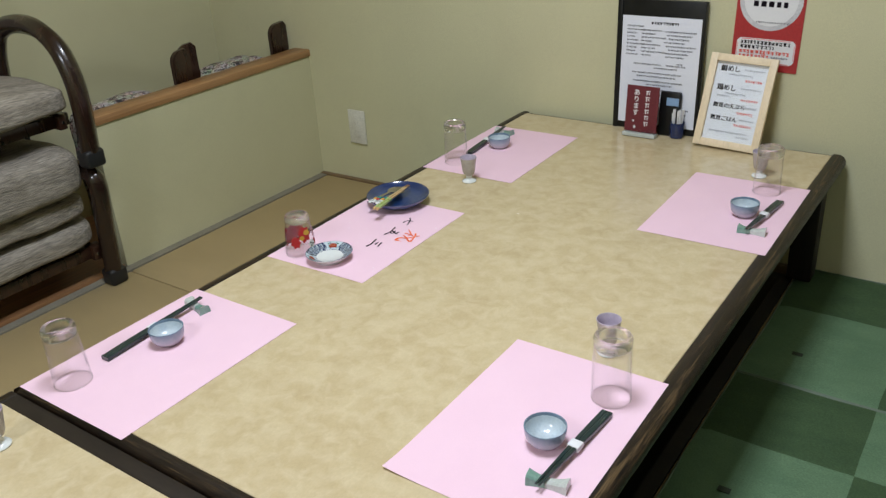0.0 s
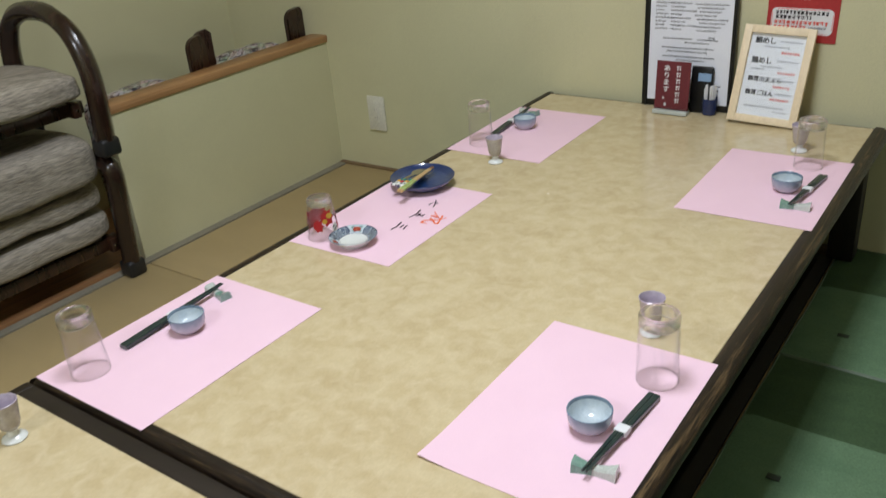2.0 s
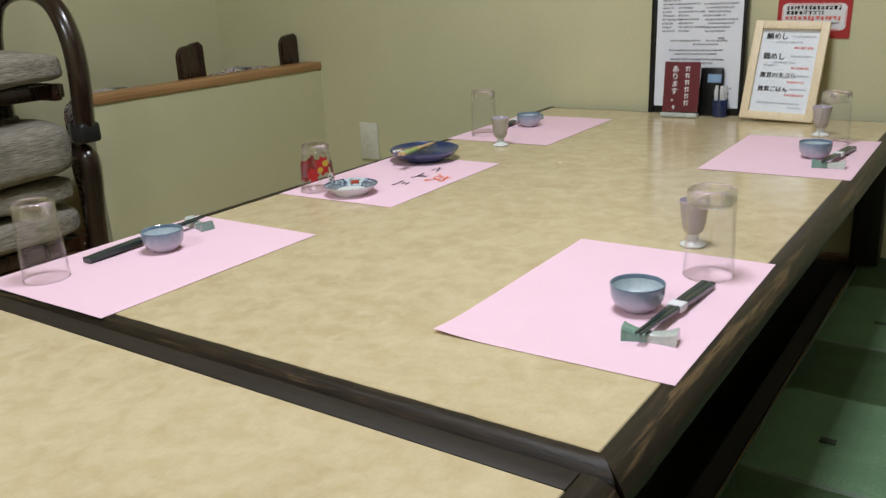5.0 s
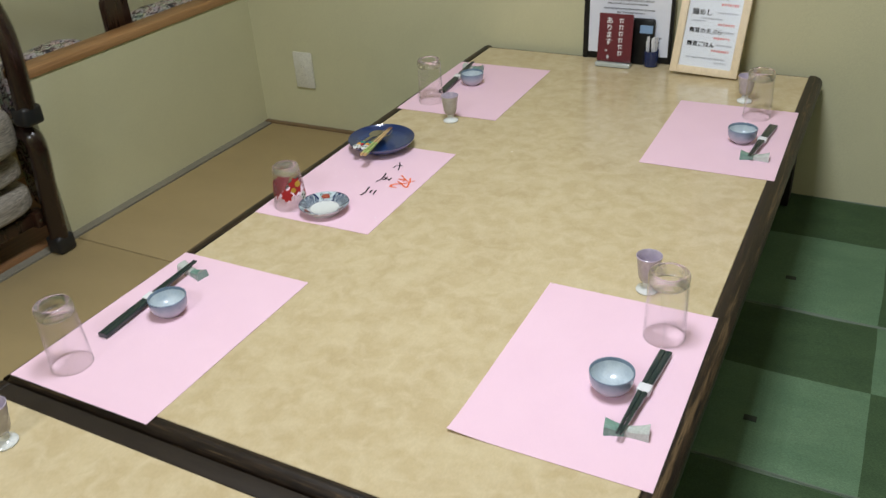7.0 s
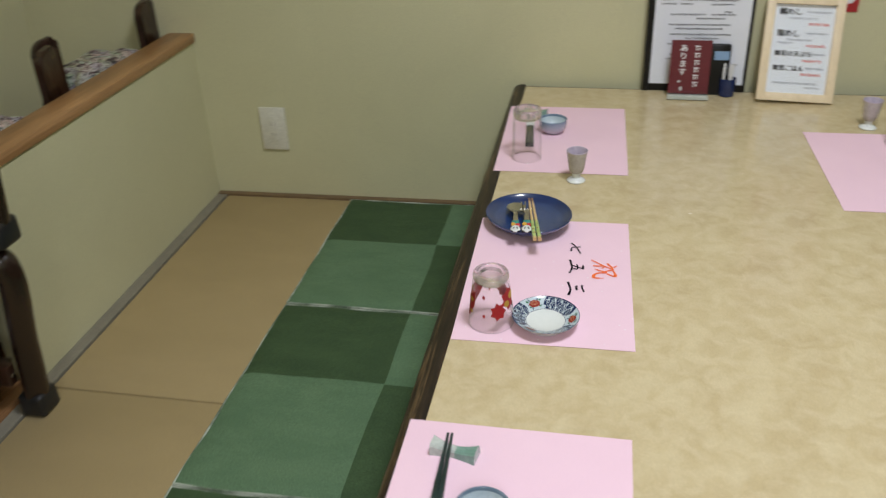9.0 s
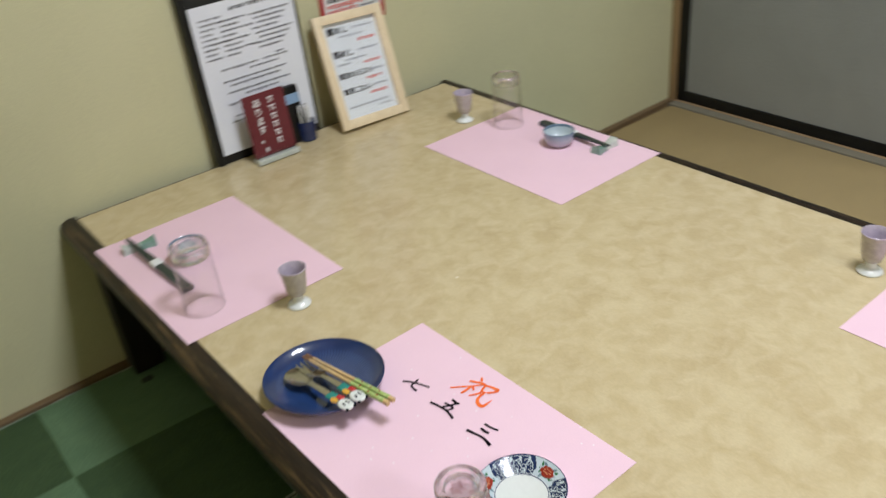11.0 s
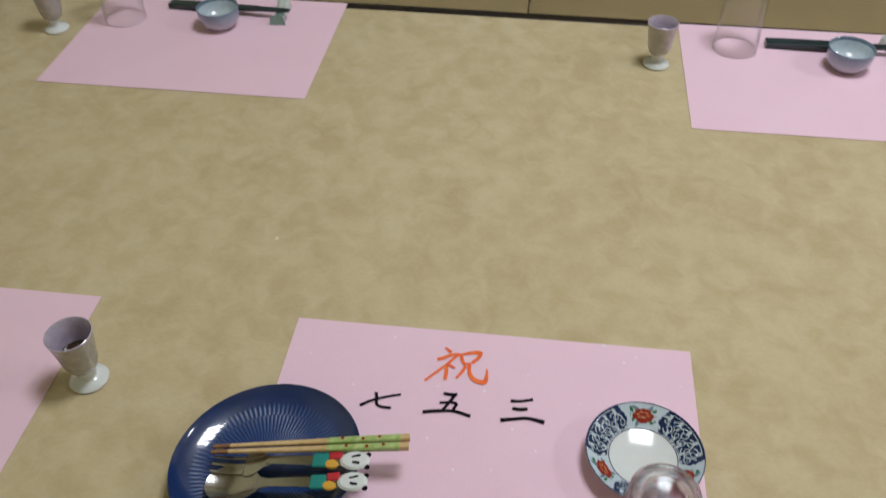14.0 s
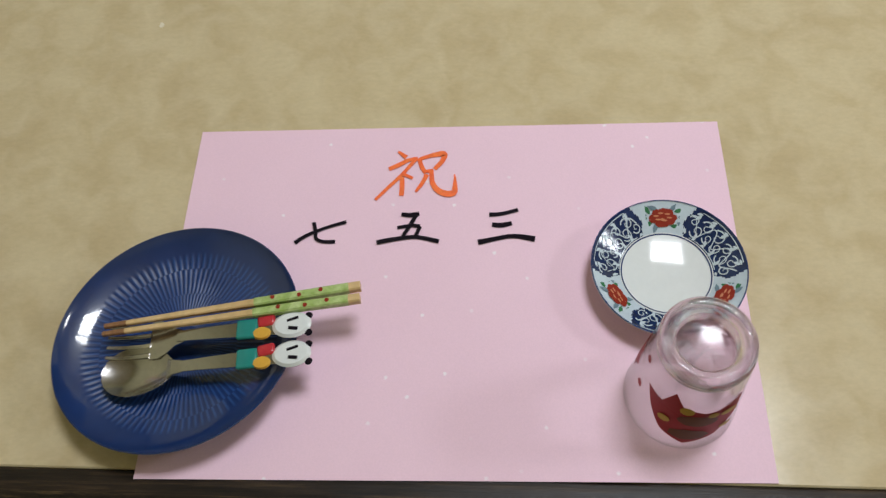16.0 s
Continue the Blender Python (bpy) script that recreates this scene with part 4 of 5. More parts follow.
def blue_plate():
    p = thing("oval_plate", "oval cobalt blue plate with radial ridges", "plate", pose(0.1004, -0.7416, TZ + 0.0012, 0, 0, -50))
    prof = [(0, 0.0025), (0.50, 0.0025), (0.52, 0.0), (0.57, 0.0), (0.60, 0.003), (0.80, 0.0085), (0.95, 0.0170), (0.990, 0.0215), (1.0, 0.0232), (0.990, 0.0238), (0.972, 0.0222), (0.945, 0.0203), (0.90, 0.0180), (0.86, 0.0164), (0.82, 0.0150), (0.75, 0.0131), (0.68, 0.0117), (0.60, 0.0106), (0.50, 0.0098), (0.30, 0.0090), (0, 0.0086)]
    part("dish", lathe(prof, 96, PA, PB), M_PLATE, p, sharp=50)


blue_plate()


def child_cutlery():
    """Spoon, fork and short chopsticks laid across the plate, handles over the rim."""
    z0 = TZ + 0.0300

    def handle(root, L):
        pts = [(0.040, 0, 0.0005), (0.055, 0, 0.0010), (0.075, 0, 0.0010), (0.096, 0, 0.0005)]
        part("stem", sweep(smooth_line(pts), 0.0040, 0.0009, (0, 1, 0), taper=lambda f: 0.75 + 0.45 * f), M_STEEL, root)
        part("teal_enamel", box(-0.0062, 0.0062, -0.0058, 0.0058, -0.0008, 0.0020, 0.0016, 3), M_TEAL, root, "teal enamel", at=pose(0.0800, 0.0, 0.0006))
        part("red_enamel", box(-0.0048, 0.0052, -0.0034, 0.0034, -0.0006, 0.0023, 0.0016, 3), M_REDEN, root, "red enamel", at=pose(0.0905, 0.0038, 0.0006, 0, 0, 8))
        part("yellow_enamel", lathe([(0, 0.0024), (0.0036, 0.0020), (0.0042, 0.0006), (0, -0.0006)], 16, 1.25, 0.9), M_YELLOW, root, "yellow enamel", at=pose(0.0885, -0.0034, 0.0008))
        part("white_enamel", lathe([(0, 0.0030), (0.0090, 0.0026), (0.0110, 0.0010), (0.0100, -0.0010), (0, -0.0012)], 28, 1.0, 0.70), M_WHITE, root, "white enamel oval", at=pose(0.1050, 0.0, 0.0006))
        part("dark_enamel", box(-0.0035, 0.0030, -0.0008, 0.0008, 0, 0.0006, 0.0003), M_INK, root, "dark enamel mark", at=pose(0.1062, 0.0026, 0.0033, 0, 0, 14))
        part("dark_enamel", box(-0.0024, 0.0030, -0.0010, 0.0010, 0, 0.0006, 0.0003), M_INK, root, "dark enamel mark", at=pose(0.1060, -0.0028, 0.0033, 0, 0, -10))
        for dy in (-0.0050, 0.0050):
            part("end_stud", lathe([(0, 0.0016), (0.0016, 0.0013), (0.0021, 0.0002), (0, -0.0006)], 14), M_INK, root, "dark enamel stud", at=pose(0.1143, dy, 0.0006))

    spoon = thing("child_spoon", "small steel child's spoon with enamelled handle", "spoon", Matrix.Translation((0.0747, -0.7045, z0 - 0.0085)) @ pose(0, 0, 0, 0, -4.2, -84.3) @ Matrix.Scale(1.065, 4))
    bm = bmesh.new()
    n, rows = 28, []
    for j in range(9):
        f = j / 8
        ring = []
        for k in range(n):
            a = 2 * math.pi * k / n
            x = 0.0175 + 0.0212 * f * math.cos(a)
            y = 0.0142 * f * math.sin(a) * (1 - 0.14 * math.cos(a))
            ring.append(bm.verts.new((x, y, -0.0048 * (1 - f * f))))
        rows.append(ring)
    for a, b in zip(rows[1:], rows[2:]):
        for k in range(n):
            bm.faces.new((a[k], a[(k + 1) % n], b[(k + 1) % n], b[k]))
    bm.faces.new(rows[1])
    for v in rows[0]:
        bm.verts.remove(v)
    ext = bmesh.ops.extrude_face_region(bm, geom=list(bm.faces))
    for v in ext["geom"]:
        if isinstance(v, bmesh.types.BMVert):
            v.co.z -= 0.0009
    part("bowl", bm, M_STEEL, spoon)
    part("neck", sweep(smooth_line([(0.0345, 0, -0.0012), (0.038, 0, 0.0002), (0.044, 0, 0.0005)]), 0.0042, 0.0009, (0, 1, 0), taper=lambda f: 1.35 - 0.6 * f), M_STEEL, spoon)
    handle(spoon, 0.12)

    fork = thing("child_fork", "small steel child's fork with enamelled handle", "fork", Matrix.Translation((0.0937, -0.7010, z0 - 0.0066)) @ pose(0, 0, 0, 0, -3.2, -84.8) @ Matrix.Scale(1.075, 4))
    for k in range(4):
        y = -0.0090 + 0.0060 * k
        part("tine", sweep(smooth_line([(0.0, y, 0.0006), (0.008, y, -0.0014), (0.018, y, -0.0022), (0.024, y, -0.0018)], 4), 0.0014, 0.0008, (0, 1, 0), taper=lambda f: 0.6 + 0.4 * f), M_STEEL, fork)
    bm = bmesh.new()
    sec = [(0.0238, 0.0112, -0.0019), (0.029, 0.0112, -0.0014), (0.034, 0.0090, -0.0006), (0.039, 0.0050, 0.0002), (0.044, 0.0034, 0.0005)]
    rr = [[bm.verts.new((x, s * w, z + e)) for s, e in ((-1, 0), (1, 0), (1, -0.0014), (-1, -0.0014))] for x, w, z in sec]
    for a, b in zip(rr, rr[1:]):
        for k in range(4):
            bm.faces.new((a[k], a[(k + 1) % 4], b[(k + 1) % 4], b[k]))
    bm.faces.new(rr[0])
    bm.faces.new(rr[-1])
    part("neck", bm, M_STEEL, fork)
    handle(fork, 0.12)

    for dx, rot, k in ((0.0, -80.2, 0), (-0.0050, -81.3, 1)):
        st = thing("child_chopstick", "short bamboo chopstick with green printed end", "chopstick", Matrix.Translation((0.1020 + dx, -0.7000, z0 - 0.0020)) @ pose(0, 0, 0, 0, -1.6, rot), "child's chopsticks")
        part("stick", sweep([(0.150 * i / 8, 0, 0.0016) for i in range(7)], 0.0027, 0.0027, (0, 1, 0), taper=lambda f: 0.5 + 0.42 * f), M_BAMBOO, st)
        part("printed_end", sweep([(0.0905 + 0.057 * i / 4, 0, 0.0016) for i in range(5)], 0.0029, 0.0029, (0, 1, 0), taper=lambda f: 0.88 + 0.12 * f), M_LIME, st, "lime green print with red marks")
        part("tip", sweep([(-0.0004, 0, 0.0016), (0.006, 0, 0.0016), (0.013, 0, 0.0016)], 0.0029, 0.0029, (0, 1, 0), taper=lambda f: 0.49 + 0.045 * f), M_THRESH, st, "darker worn tip")
        part("end", sweep([(0.1476, 0, 0.0016), (0.1545, 0, 0.0016)], 0.0028, 0.0028, (0, 1, 0)), M_BAMBOO, st)
        for i, px in enumerate((0.102, 0.118, 0.131)):
            part("red_mark", disc(0.0014, 0, 8), M_FLOWER, st, at=pose(px + 0.004 * k, 0.0006 * (-1) ** i, 0.0047 + 0.0000))


child_cutlery()


def saucer():
    s = thing("small_dish", "white dish with blue, red and green floral rim", "dish", pose(0.1520, -1.0370, TZ + 0.0012, 0, 0, 0))
    R = 0.0470
    part("underside", lathe([(0, 0.002), (0.026, 0.002), (0.0265, 0.0), (0.0285, 0.0), (0.0295, 0.003), (R * 0.96, 0.0150), (R, 0.0172)], 72), M_WHITE, s)
    part("centre", lathe([(0.0272, 0.0076), (0.0225, 0.0064), (0.0180, 0.0055), (0.0135, 0.0048), (0.0090, 0.0044), (0.0045, 0.00415), (0, 0.0041)], 72), M_WHITE, s, "white glazed centre")
    n = 240
    prof = [(R, 0.0172), (R * 0.992, 0.0178), (0.0455, 0.0169), (0.0445, 0.0163), (0.0432, 0.0156), (0.0418, 0.0148), (0.0404, 0.0141), (0.0390, 0.0133), (0.0375, 0.0125), (0.0360, 0.0117), (0.0345, 0.0109), (0.0330, 0.0101), (0.0315, 0.0094), (0.0300, 0.0087), (0.0285, 0.0080), (0.0272, 0.0076)]

    def rim(name, mat, keep, lab):
        bm = lathe(prof, n)
        drop = []
        for f in bm.faces:
            c = f.calc_center_median()
            if not keep((math.degrees(math.atan2(c.y, c.x)) + 360) % 360, math.hypot(c.x, c.y)):
                drop.append(f)
        bmesh.ops.delete(bm, geom=drop, context="FACES")
        part(name, bm, mat, s, lab)

    inside = lambda r: 0.0280 < r < 0.0466
    for k in range(3):
        rim("blue_panel", M_COBALT, lambda a, r: inside(r) and 120 * k + 21 + 600 * abs(r - 0.036) < a < 120 * k + 99 - 600 * abs(r - 0.036), "cobalt blue panel")
        rim("white_panel", M_PANEL, lambda a, r: inside(r) and not 21 + 600 * abs(r - 0.036) < (a % 120) < 99 - 600 * abs(r - 0.036) and (a - 120 * k + 60) % 360 < 120, "white panel behind a flower")
    rim("edge", M_WHITE, lambda a, r: not inside(r), "white edge")
    part("blue_ring", lathe([(0.0270, 0.0078), (0.0278, 0.0081)], 72), M_BLUEPRINT, s)
    part("edge_ring", lathe([(0.0462, 0.01785), (0.0470, 0.0177)], 72), M_BLUEPRINT, s)
    rng = random.Random(4)
    slope = math.atan2(0.0088, 0.0160)

    def on_rim(deg, r, lift):
        z = 0.0076 + (r - 0.0272) * (0.0169 - 0.0076) / (0.0455 - 0.0272)
        return (r * math.cos(radians(deg)), r * math.sin(radians(deg)), z + lift)

    def scrolls(k):
        """A winding stem with curls and leaves, left white in the blue panel between two flowers."""
        bm = bmesh.new()
        mid, turn_ = 120 * k + 60, math.degrees(1 / 0.0365)

        def line(pts, half):
            prev = None
            for i, (u, v) in enumerate(pts):
                p, q = pts[max(i - 1, 0)], pts[min(i + 1, len(pts) - 1)]
                d = Vector((q[0] - p[0], q[1] - p[1])).normalized()
                f = half * (1 - 0.5 * i / len(pts))
                pair = [bm.verts.new(on_rim(mid + (u - s_ * f * d.y) * turn_, 0.0365 + v + s_ * f * d.x, 0.00030)) for s_ in (-1, 1)]
                if prev:
                    bm.faces.new((prev[0], pair[0], pair[1], prev[1]))
                prev = pair

        def leaf(u, v, th, L, W):
            ring = [(-1, 0), (-0.5, 0.8), (0.1, 1), (0.6, 0.55), (1, 0), (0.6, -0.55), (0.1, -1), (-0.5, -0.8)]
            pts = [(u + L * p * math.cos(th) - W * q * math.sin(th), v + L * p * math.sin(th) + W * q * math.cos(th)) for p, q in ring]
            bm.faces.new([bm.verts.new(on_rim(mid + a_ * turn_, 0.0365 + b_, 0.00034)) for a_, b_ in pts])

        line([(-0.021 + 0.001 * i, 0.0045 * math.sin(2 * math.pi * i / 14.0 + k)) for i in range(43)], 0.00042)
        for i in range(10):
            u0 = -0.0195 + 0.0043 * i
            up = 1 if i % 2 else -1
            reach = 0.0034 + 0.0006 * (i % 3)
            line([(u0 + reach * (1 - j / 22) * math.cos(up * (0.4 + 0.42 * j)), up * 0.0022 + reach * (1 - j / 22) * math.sin(up * (0.4 + 0.42 * j))) for j in range(19)], 0.00040)
            leaf(u0 + 0.0030, -up * 0.0048, up * 0.9 + rng.uniform(-0.3, 0.3), 0.0022, 0.0010)
            leaf(u0 - 0.0012, up * 0.0070, rng.uniform(-0.6, 0.6), 0.0017, 0.0008)
        for v in (0.0083, -0.0074):
            line([(-0.017 + 0.001 * i, v) for i in range(35)], 0.00028)
        part("scrollwork", bm, M_PANEL, s, "pale scrolls and leaves", smooth=False)

    for k in range(3):
        scrolls(k)
    for k in range(3):
        a = radians(120 * k)
        root = pose(0.0368 * math.cos(a), 0.0368 * math.sin(a), 0.01235, 0, 0, 120 * k) @ pose(0, 0, 0, 0, -math.degrees(slope), 0)
        bm = bmesh.new()
        for i in range(9):
            th = 2 * math.pi * i / 9 + rng.uniform(-0.2, 0.2)
            disc(0.0023 + 0.0008 * rng.random(), 0.0006 + 0.00002 * i, 7, bm, 0.0037 * math.cos(th), 0.0058 * math.sin(th), 0.9, 1.25)
        disc(0.0042, 0.0008, 12, bm, 0, 0, 0.8, 1.3)
        part("flower", bm, M_FLOWER, s, "iron-red flower", at=root, smooth=False)
        bm = bmesh.new()
        for i in range(6):
            th = 2 * math.pi * i / 6 + 0.3 + 0.9 * k
            disc(0.0011, 0.00095 + 0.00002 * i, 6, bm, 0.0024 * math.cos(th) + 0.0006, 0.0042 * math.sin(th), 0.55, 1.7)
        disc(0.0012, 0.0011, 8, bm, -0.0012, 0, 0.7, 1.3)
        part("flower_centre", bm, M_PETAL, s, at=root, smooth=False)
        for nm, mat, spots in (("leaf_spray", M_LEAF, ((-0.0045, 0.0090), (-0.0055, -0.0085), (0.0050, 0.0100), (0.0045, -0.0105), (-0.002, 0.0125))), ("grey_leaf_spray", M_GREYLEAF, ((0.0010, 0.0130), (0.0, -0.0130), (0.0062, 0.0065), (0.0060, -0.0062), (-0.0065, 0.0045), (-0.0050, -0.0118)))):
            bm = bmesh.new()
            for i, (u, v) in enumerate(spots):
                th = math.atan2(v, u) + rng.uniform(-0.5, 0.5)
                z, L, W = 0.0004 + 0.00003 * i + (0.0 if nm == "leaf_spray" else 0.0001), 0.0036, 0.0014
                ring = [(u + L * p * math.cos(th) - W * q * math.sin(th), v + L * p * math.sin(th) + W * q * math.cos(th), z) for p, q in ((-1, 0), (-0.5, 0.9), (0.2, 1), (1, 0), (0.2, -1), (-0.5, -0.9))]
                bm.faces.new([bm.verts.new(c) for c in ring])
            part(nm, bm, mat, s, "painted leaves", at=root, smooth=False)


saucer()


def brush(strokes, mat, name, label, du=0.0):
    """Brush strokes lying on the child's placemat: each a run of (along, across, half width) in millimetres."""
    bm = bmesh.new()
    for si, st in enumerate(strokes):
        pts = smooth_line([(u, v, w) for u, v, w in st], 5)
        prev = None
        for i, p in enumerate(pts):
            q, o = pts[min(i + 1, len(pts) - 1)], pts[max(i - 1, 0)]
            d = Vector((q.x - o.x, q.y - o.y)).normalized()
            nrm = Vector((-d.y, d.x)) * p.z
            zz = TZ + 0.0016 + 0.00003 * si
            # along runs towards -y, across towards -x
            pair = [bm.verts.new((0.250 - (p.y + s * nrm.y) * 0.00109, -0.849 - (p.x + du + s * nrm.x) / 1000, zz)) for s in (-1, 1)]
            if prev:
                bm.faces.new((prev[0], pair[0], pair[1], prev[1]))
            prev = pair
    ob = part(name, bm, mat, smooth=False)
    ob.parent = MAT
    ob.matrix_parent_inverse = MAT.matrix_world.inverted()
    ob["label"] = label


bpy.context.view_layer.update()
brush([[(14, 0.5, 0.8), (20, 5, 1.7)], [(8.5, 14, 1.5), (15, 11, 1.6), (21, 7.5, 1.4), (28, 5.5, 1.0)], [(27, 6, 1.4), (18, 18, 1.2), (9, 28, 1.2), (1, 37, 1.0)], [(18, 20, 1.6), (18.5, 27, 1.7), (18.5, 34, 1.6)], [(19, 18, 1.2), (25.5, 21, 1.0)]], M_ORANGE, "brush_character", "orange brush-written character")
brush([[(29, 6, 1.4), (31, 12, 1.5), (34, 17, 1.3)], [(29, 6.5, 1.2), (38, 3.5, 1.6), (46, 2.5, 2.2), (45, 8, 1.7), (40, 14, 1.5)], [(33, 16, 1.2), (39, 15, 1.2)], [(35, 18, 1.6), (32, 25, 1.4), (28, 31, 0.9)], [(38, 15, 1.5), (39, 24, 1.7), (43, 30, 2.0), (49, 32.5, 2.2), (54, 31.5, 2.2), (54.5, 25, 1.4), (54, 18, 0.4)]], M_ORANGE, "brush_character", "orange brush-written character")
brush([[(-57, 68, 1.5), (-50, 63, 1.3), (-38, 57.5, 1.1), (-24, 53, 1.2)], [(-46, 53.5, 1.3), (-44, 60, 1.3), (-43, 65, 1.2), (-38, 67, 1.2), (-30, 67, 1.3)]], M_INK, "brush_numeral", "black brush-written seven", 7.0)
brush([[(15, 47.5, 1.4), (21, 48, 1.6), (27, 47, 1.4)], [(25, 48, 1.4), (21, 56, 1.4), (17, 63, 1.3)], [(13, 57, 1.1), (22, 55.5, 1.2), (28, 56, 1.3)], [(28, 56, 1.4), (26.5, 60, 1.3), (25, 64, 1.3)], [(0, 67.5, 1.6), (12, 65, 1.5), (26, 63.5, 1.3), (41, 66.5, 1.5)]], M_INK, "brush_numeral", "black brush-written five", 4.5)
brush([[(76, 47.5, 1.6), (84, 47, 1.3), (95, 44, 1.3)], [(78, 54.5, 1.5), (84, 55, 1.7), (91, 53.5, 1.5)], [(69, 67, 1.9), (80, 64.5, 1.5), (92, 62.5, 1.5), (106, 64.5, 2.0)]], M_INK, "brush_numeral", "black brush-written three", 2.0)


# ---- at the wall end of the table ----
def menu_folder():
    m = thing("menu_folder", "black menu folder with a white printed sheet, leaning on the wall", "menu", pose(0.423, -0.0240, TZ + 0.0005, 88.0))
    part("cover", box(-0.116, 0.116, 0.0, 0.345, -0.020, -0.002, 0.003), M_LACQUER, m)
    part("spine", box(-0.119, -0.105, 0.0, 0.345, -0.021, 0.0020, 0.003), M_LACQUER, m)
    s = part("sheet", box(-0.104, 0.108, 0.018, 0.303, -0.0018, -0.0008), M_PAPER_COOL, m, "white printed menu sheet", smooth=False)
    bars([(-0.025, 0.048, 0.287)], M_INK, m, "heading", 0.0065, 0.0, 2)
    rows = [(-0.090, -0.045, 0.277)]
    for k in range(8):
        y = 0.268 - 0.0092 * k
        rows += [(-0.090, (-0.040, -0.062, -0.066, -0.058)[k % 4], y), (-0.050, (0.004, -0.012, 0.016, -0.020)[k % 4], y), (0.012 + 0.006 * (k % 3), 0.098 - 0.010 * (k % 4), y - 0.001)]
    rows += [(0.050, 0.066, 0.186)]
    for y, xa, xb in ((0.180, -0.068, 0.010), (0.180, 0.022, 0.074), (0.171, -0.010, 0.052), (0.157, -0.070, 0.066), (0.148, -0.056, 0.050), (0.135, -0.066, 0.070), (0.126, -0.030, 0.044), (0.113, -0.070, -0.010), (0.113, 0.004, 0.068), (0.088, -0.062, 0.030), (0.078, -0.070, 0.072), (0.066, 0.050, 0.090), (0.054, 0.046, 0.086), (0.042, 0.050, 0.084)):
        rows.append((xa, xb, y))
    bars(rows, M_GREYINK, m, "printed_text", 0.0040, 0.0, 3)
    bars([(-0.046, 0.036, 0.100)], M_INK, m, "subheading", 0.0060, 0.0, 4)


def menu_stand():
    """A pine picture frame leaning back, a handwritten menu under its glass."""
    w, h = 0.164, 0.230
    m = thing("menu_stand", "pale pine frame with a handwritten menu, leaning back", "menu", pose(0.6365, -0.083, TZ + 0.0005, 71) @ pose(0, 0.003, 0, 0, 0, -2.0))
    f = 0.018
    for nm, b in (("stile", (-w / 2, -w / 2 + f, 0, h)), ("stile", (w / 2 - f, w / 2, 0, h)), ("rail", (-w / 2 + f, w / 2 - f, 0, f)), ("rail", (-w / 2 + f, w / 2 - f, h - f, h))):
        part(nm, box(b[0], b[1], b[2], b[3], 0.0, 0.012, 0.0007), M_PINE, m)
    part("backing", box(-w / 2 + 0.006, w / 2 - 0.006, 0.006, h - 0.006, -0.003, 0.0005), M_BAMBOO, m, smooth=False)
    part("sheet", box(-w / 2 + f - 0.001, w / 2 - f + 0.001, f - 0.001, h - f + 0.001, 0.0006, 0.0016), M_PAPER_BLUE, m, "bluish white handwritten sheet", smooth=False)
    part("glass", box(-w / 2 + f - 0.001, w / 2 - f + 0.001, f - 0.001, h - f + 0.001, 0.0050, 0.0060), M_ACRYL, m, smooth=False)
    z = 0.0022
    for body, y, size in (("鯛めし", 0.190, 0.0165), ("鶏めし", 0.143, 0.0165), ("舞茸の天ぷら", 0.100, 0.0135), ("舞茸ごはん", 0.068, 0.0135)):
        letters(body, size, M_INK, m, pose(-0.054, y, z), "menu_line", bold=0.00045)
    bars([(0.004, 0.055, 0.196), (-0.03, 0.03, 0.182), (0.006, 0.055, 0.150), (-0.03, 0.02, 0.135), (-0.05, -0.02, 0.128), (0.026, 0.055, 0.105), (0.018, 0.055, 0.074), (-0.05, 0.045, 0.040), (0.02, 0.05, 0.031)], M_PALEINK, m, "fine_text", 0.0045, z, 5)
    bars([(0.012, 0.054, 0.170), (0.012, 0.052, 0.123), (0.008, 0.05, 0.090), (0.008, 0.05, 0.060)], M_REDINK, m, "red_text", 0.0055, z, 6)


def beer_card():
    c = thing("table_card", "maroon table card with white lettering in a clear holder", "card", pose(0.405, -0.076, TZ + 0.0005, 84))
    part("card", box(-0.0445, 0.0445, 0.012, 0.134, -0.0012, 0.0), M_MAROON, c, smooth=False)
    part("holder", box(-0.0455, 0.0455, 0.0106, 0.018, -0.004, 0.004, 0.001), M_ACRYL, c, "clear acrylic foot")
    part("holder_base", box(-0.0455, 0.0455, 0.0, 0.0105, -0.014, 0.012, 0.0015), M_REST_W, c, "whitish acrylic block")
    for k, ch in enumerate("あります。"):
        letters(ch, 0.0175, M_PAPER, c, pose(-0.0165, 0.110 - 0.0178 * k, 0.0006), "lettering", "CENTER", 0.0005)
    bm = bmesh.new()
    for k in range(6):
        y = 0.117 - 0.0165 * k
        for x0, x1, y0, y1 in ((0.008, 0.020, y + 0.003, y + 0.0055), (0.010, 0.0125, y - 0.006, y + 0.003), (0.016, 0.0185, y - 0.005, y + 0.001)):
            bm.faces.new([bm.verts.new(p) for p in ((x0, y0, 0.0006), (x1, y0, 0.0006), (x1, y1, 0.0006), (x0, y1, 0.0006))])
    part("printed_mark", bm, M_PAPER, c, smooth=False)
    part("emblem", disc(0.0042, 0.0006, 14, None, -0.0165, 0.024, 0.8, 1.2), M_SILVER, c, smooth=False)


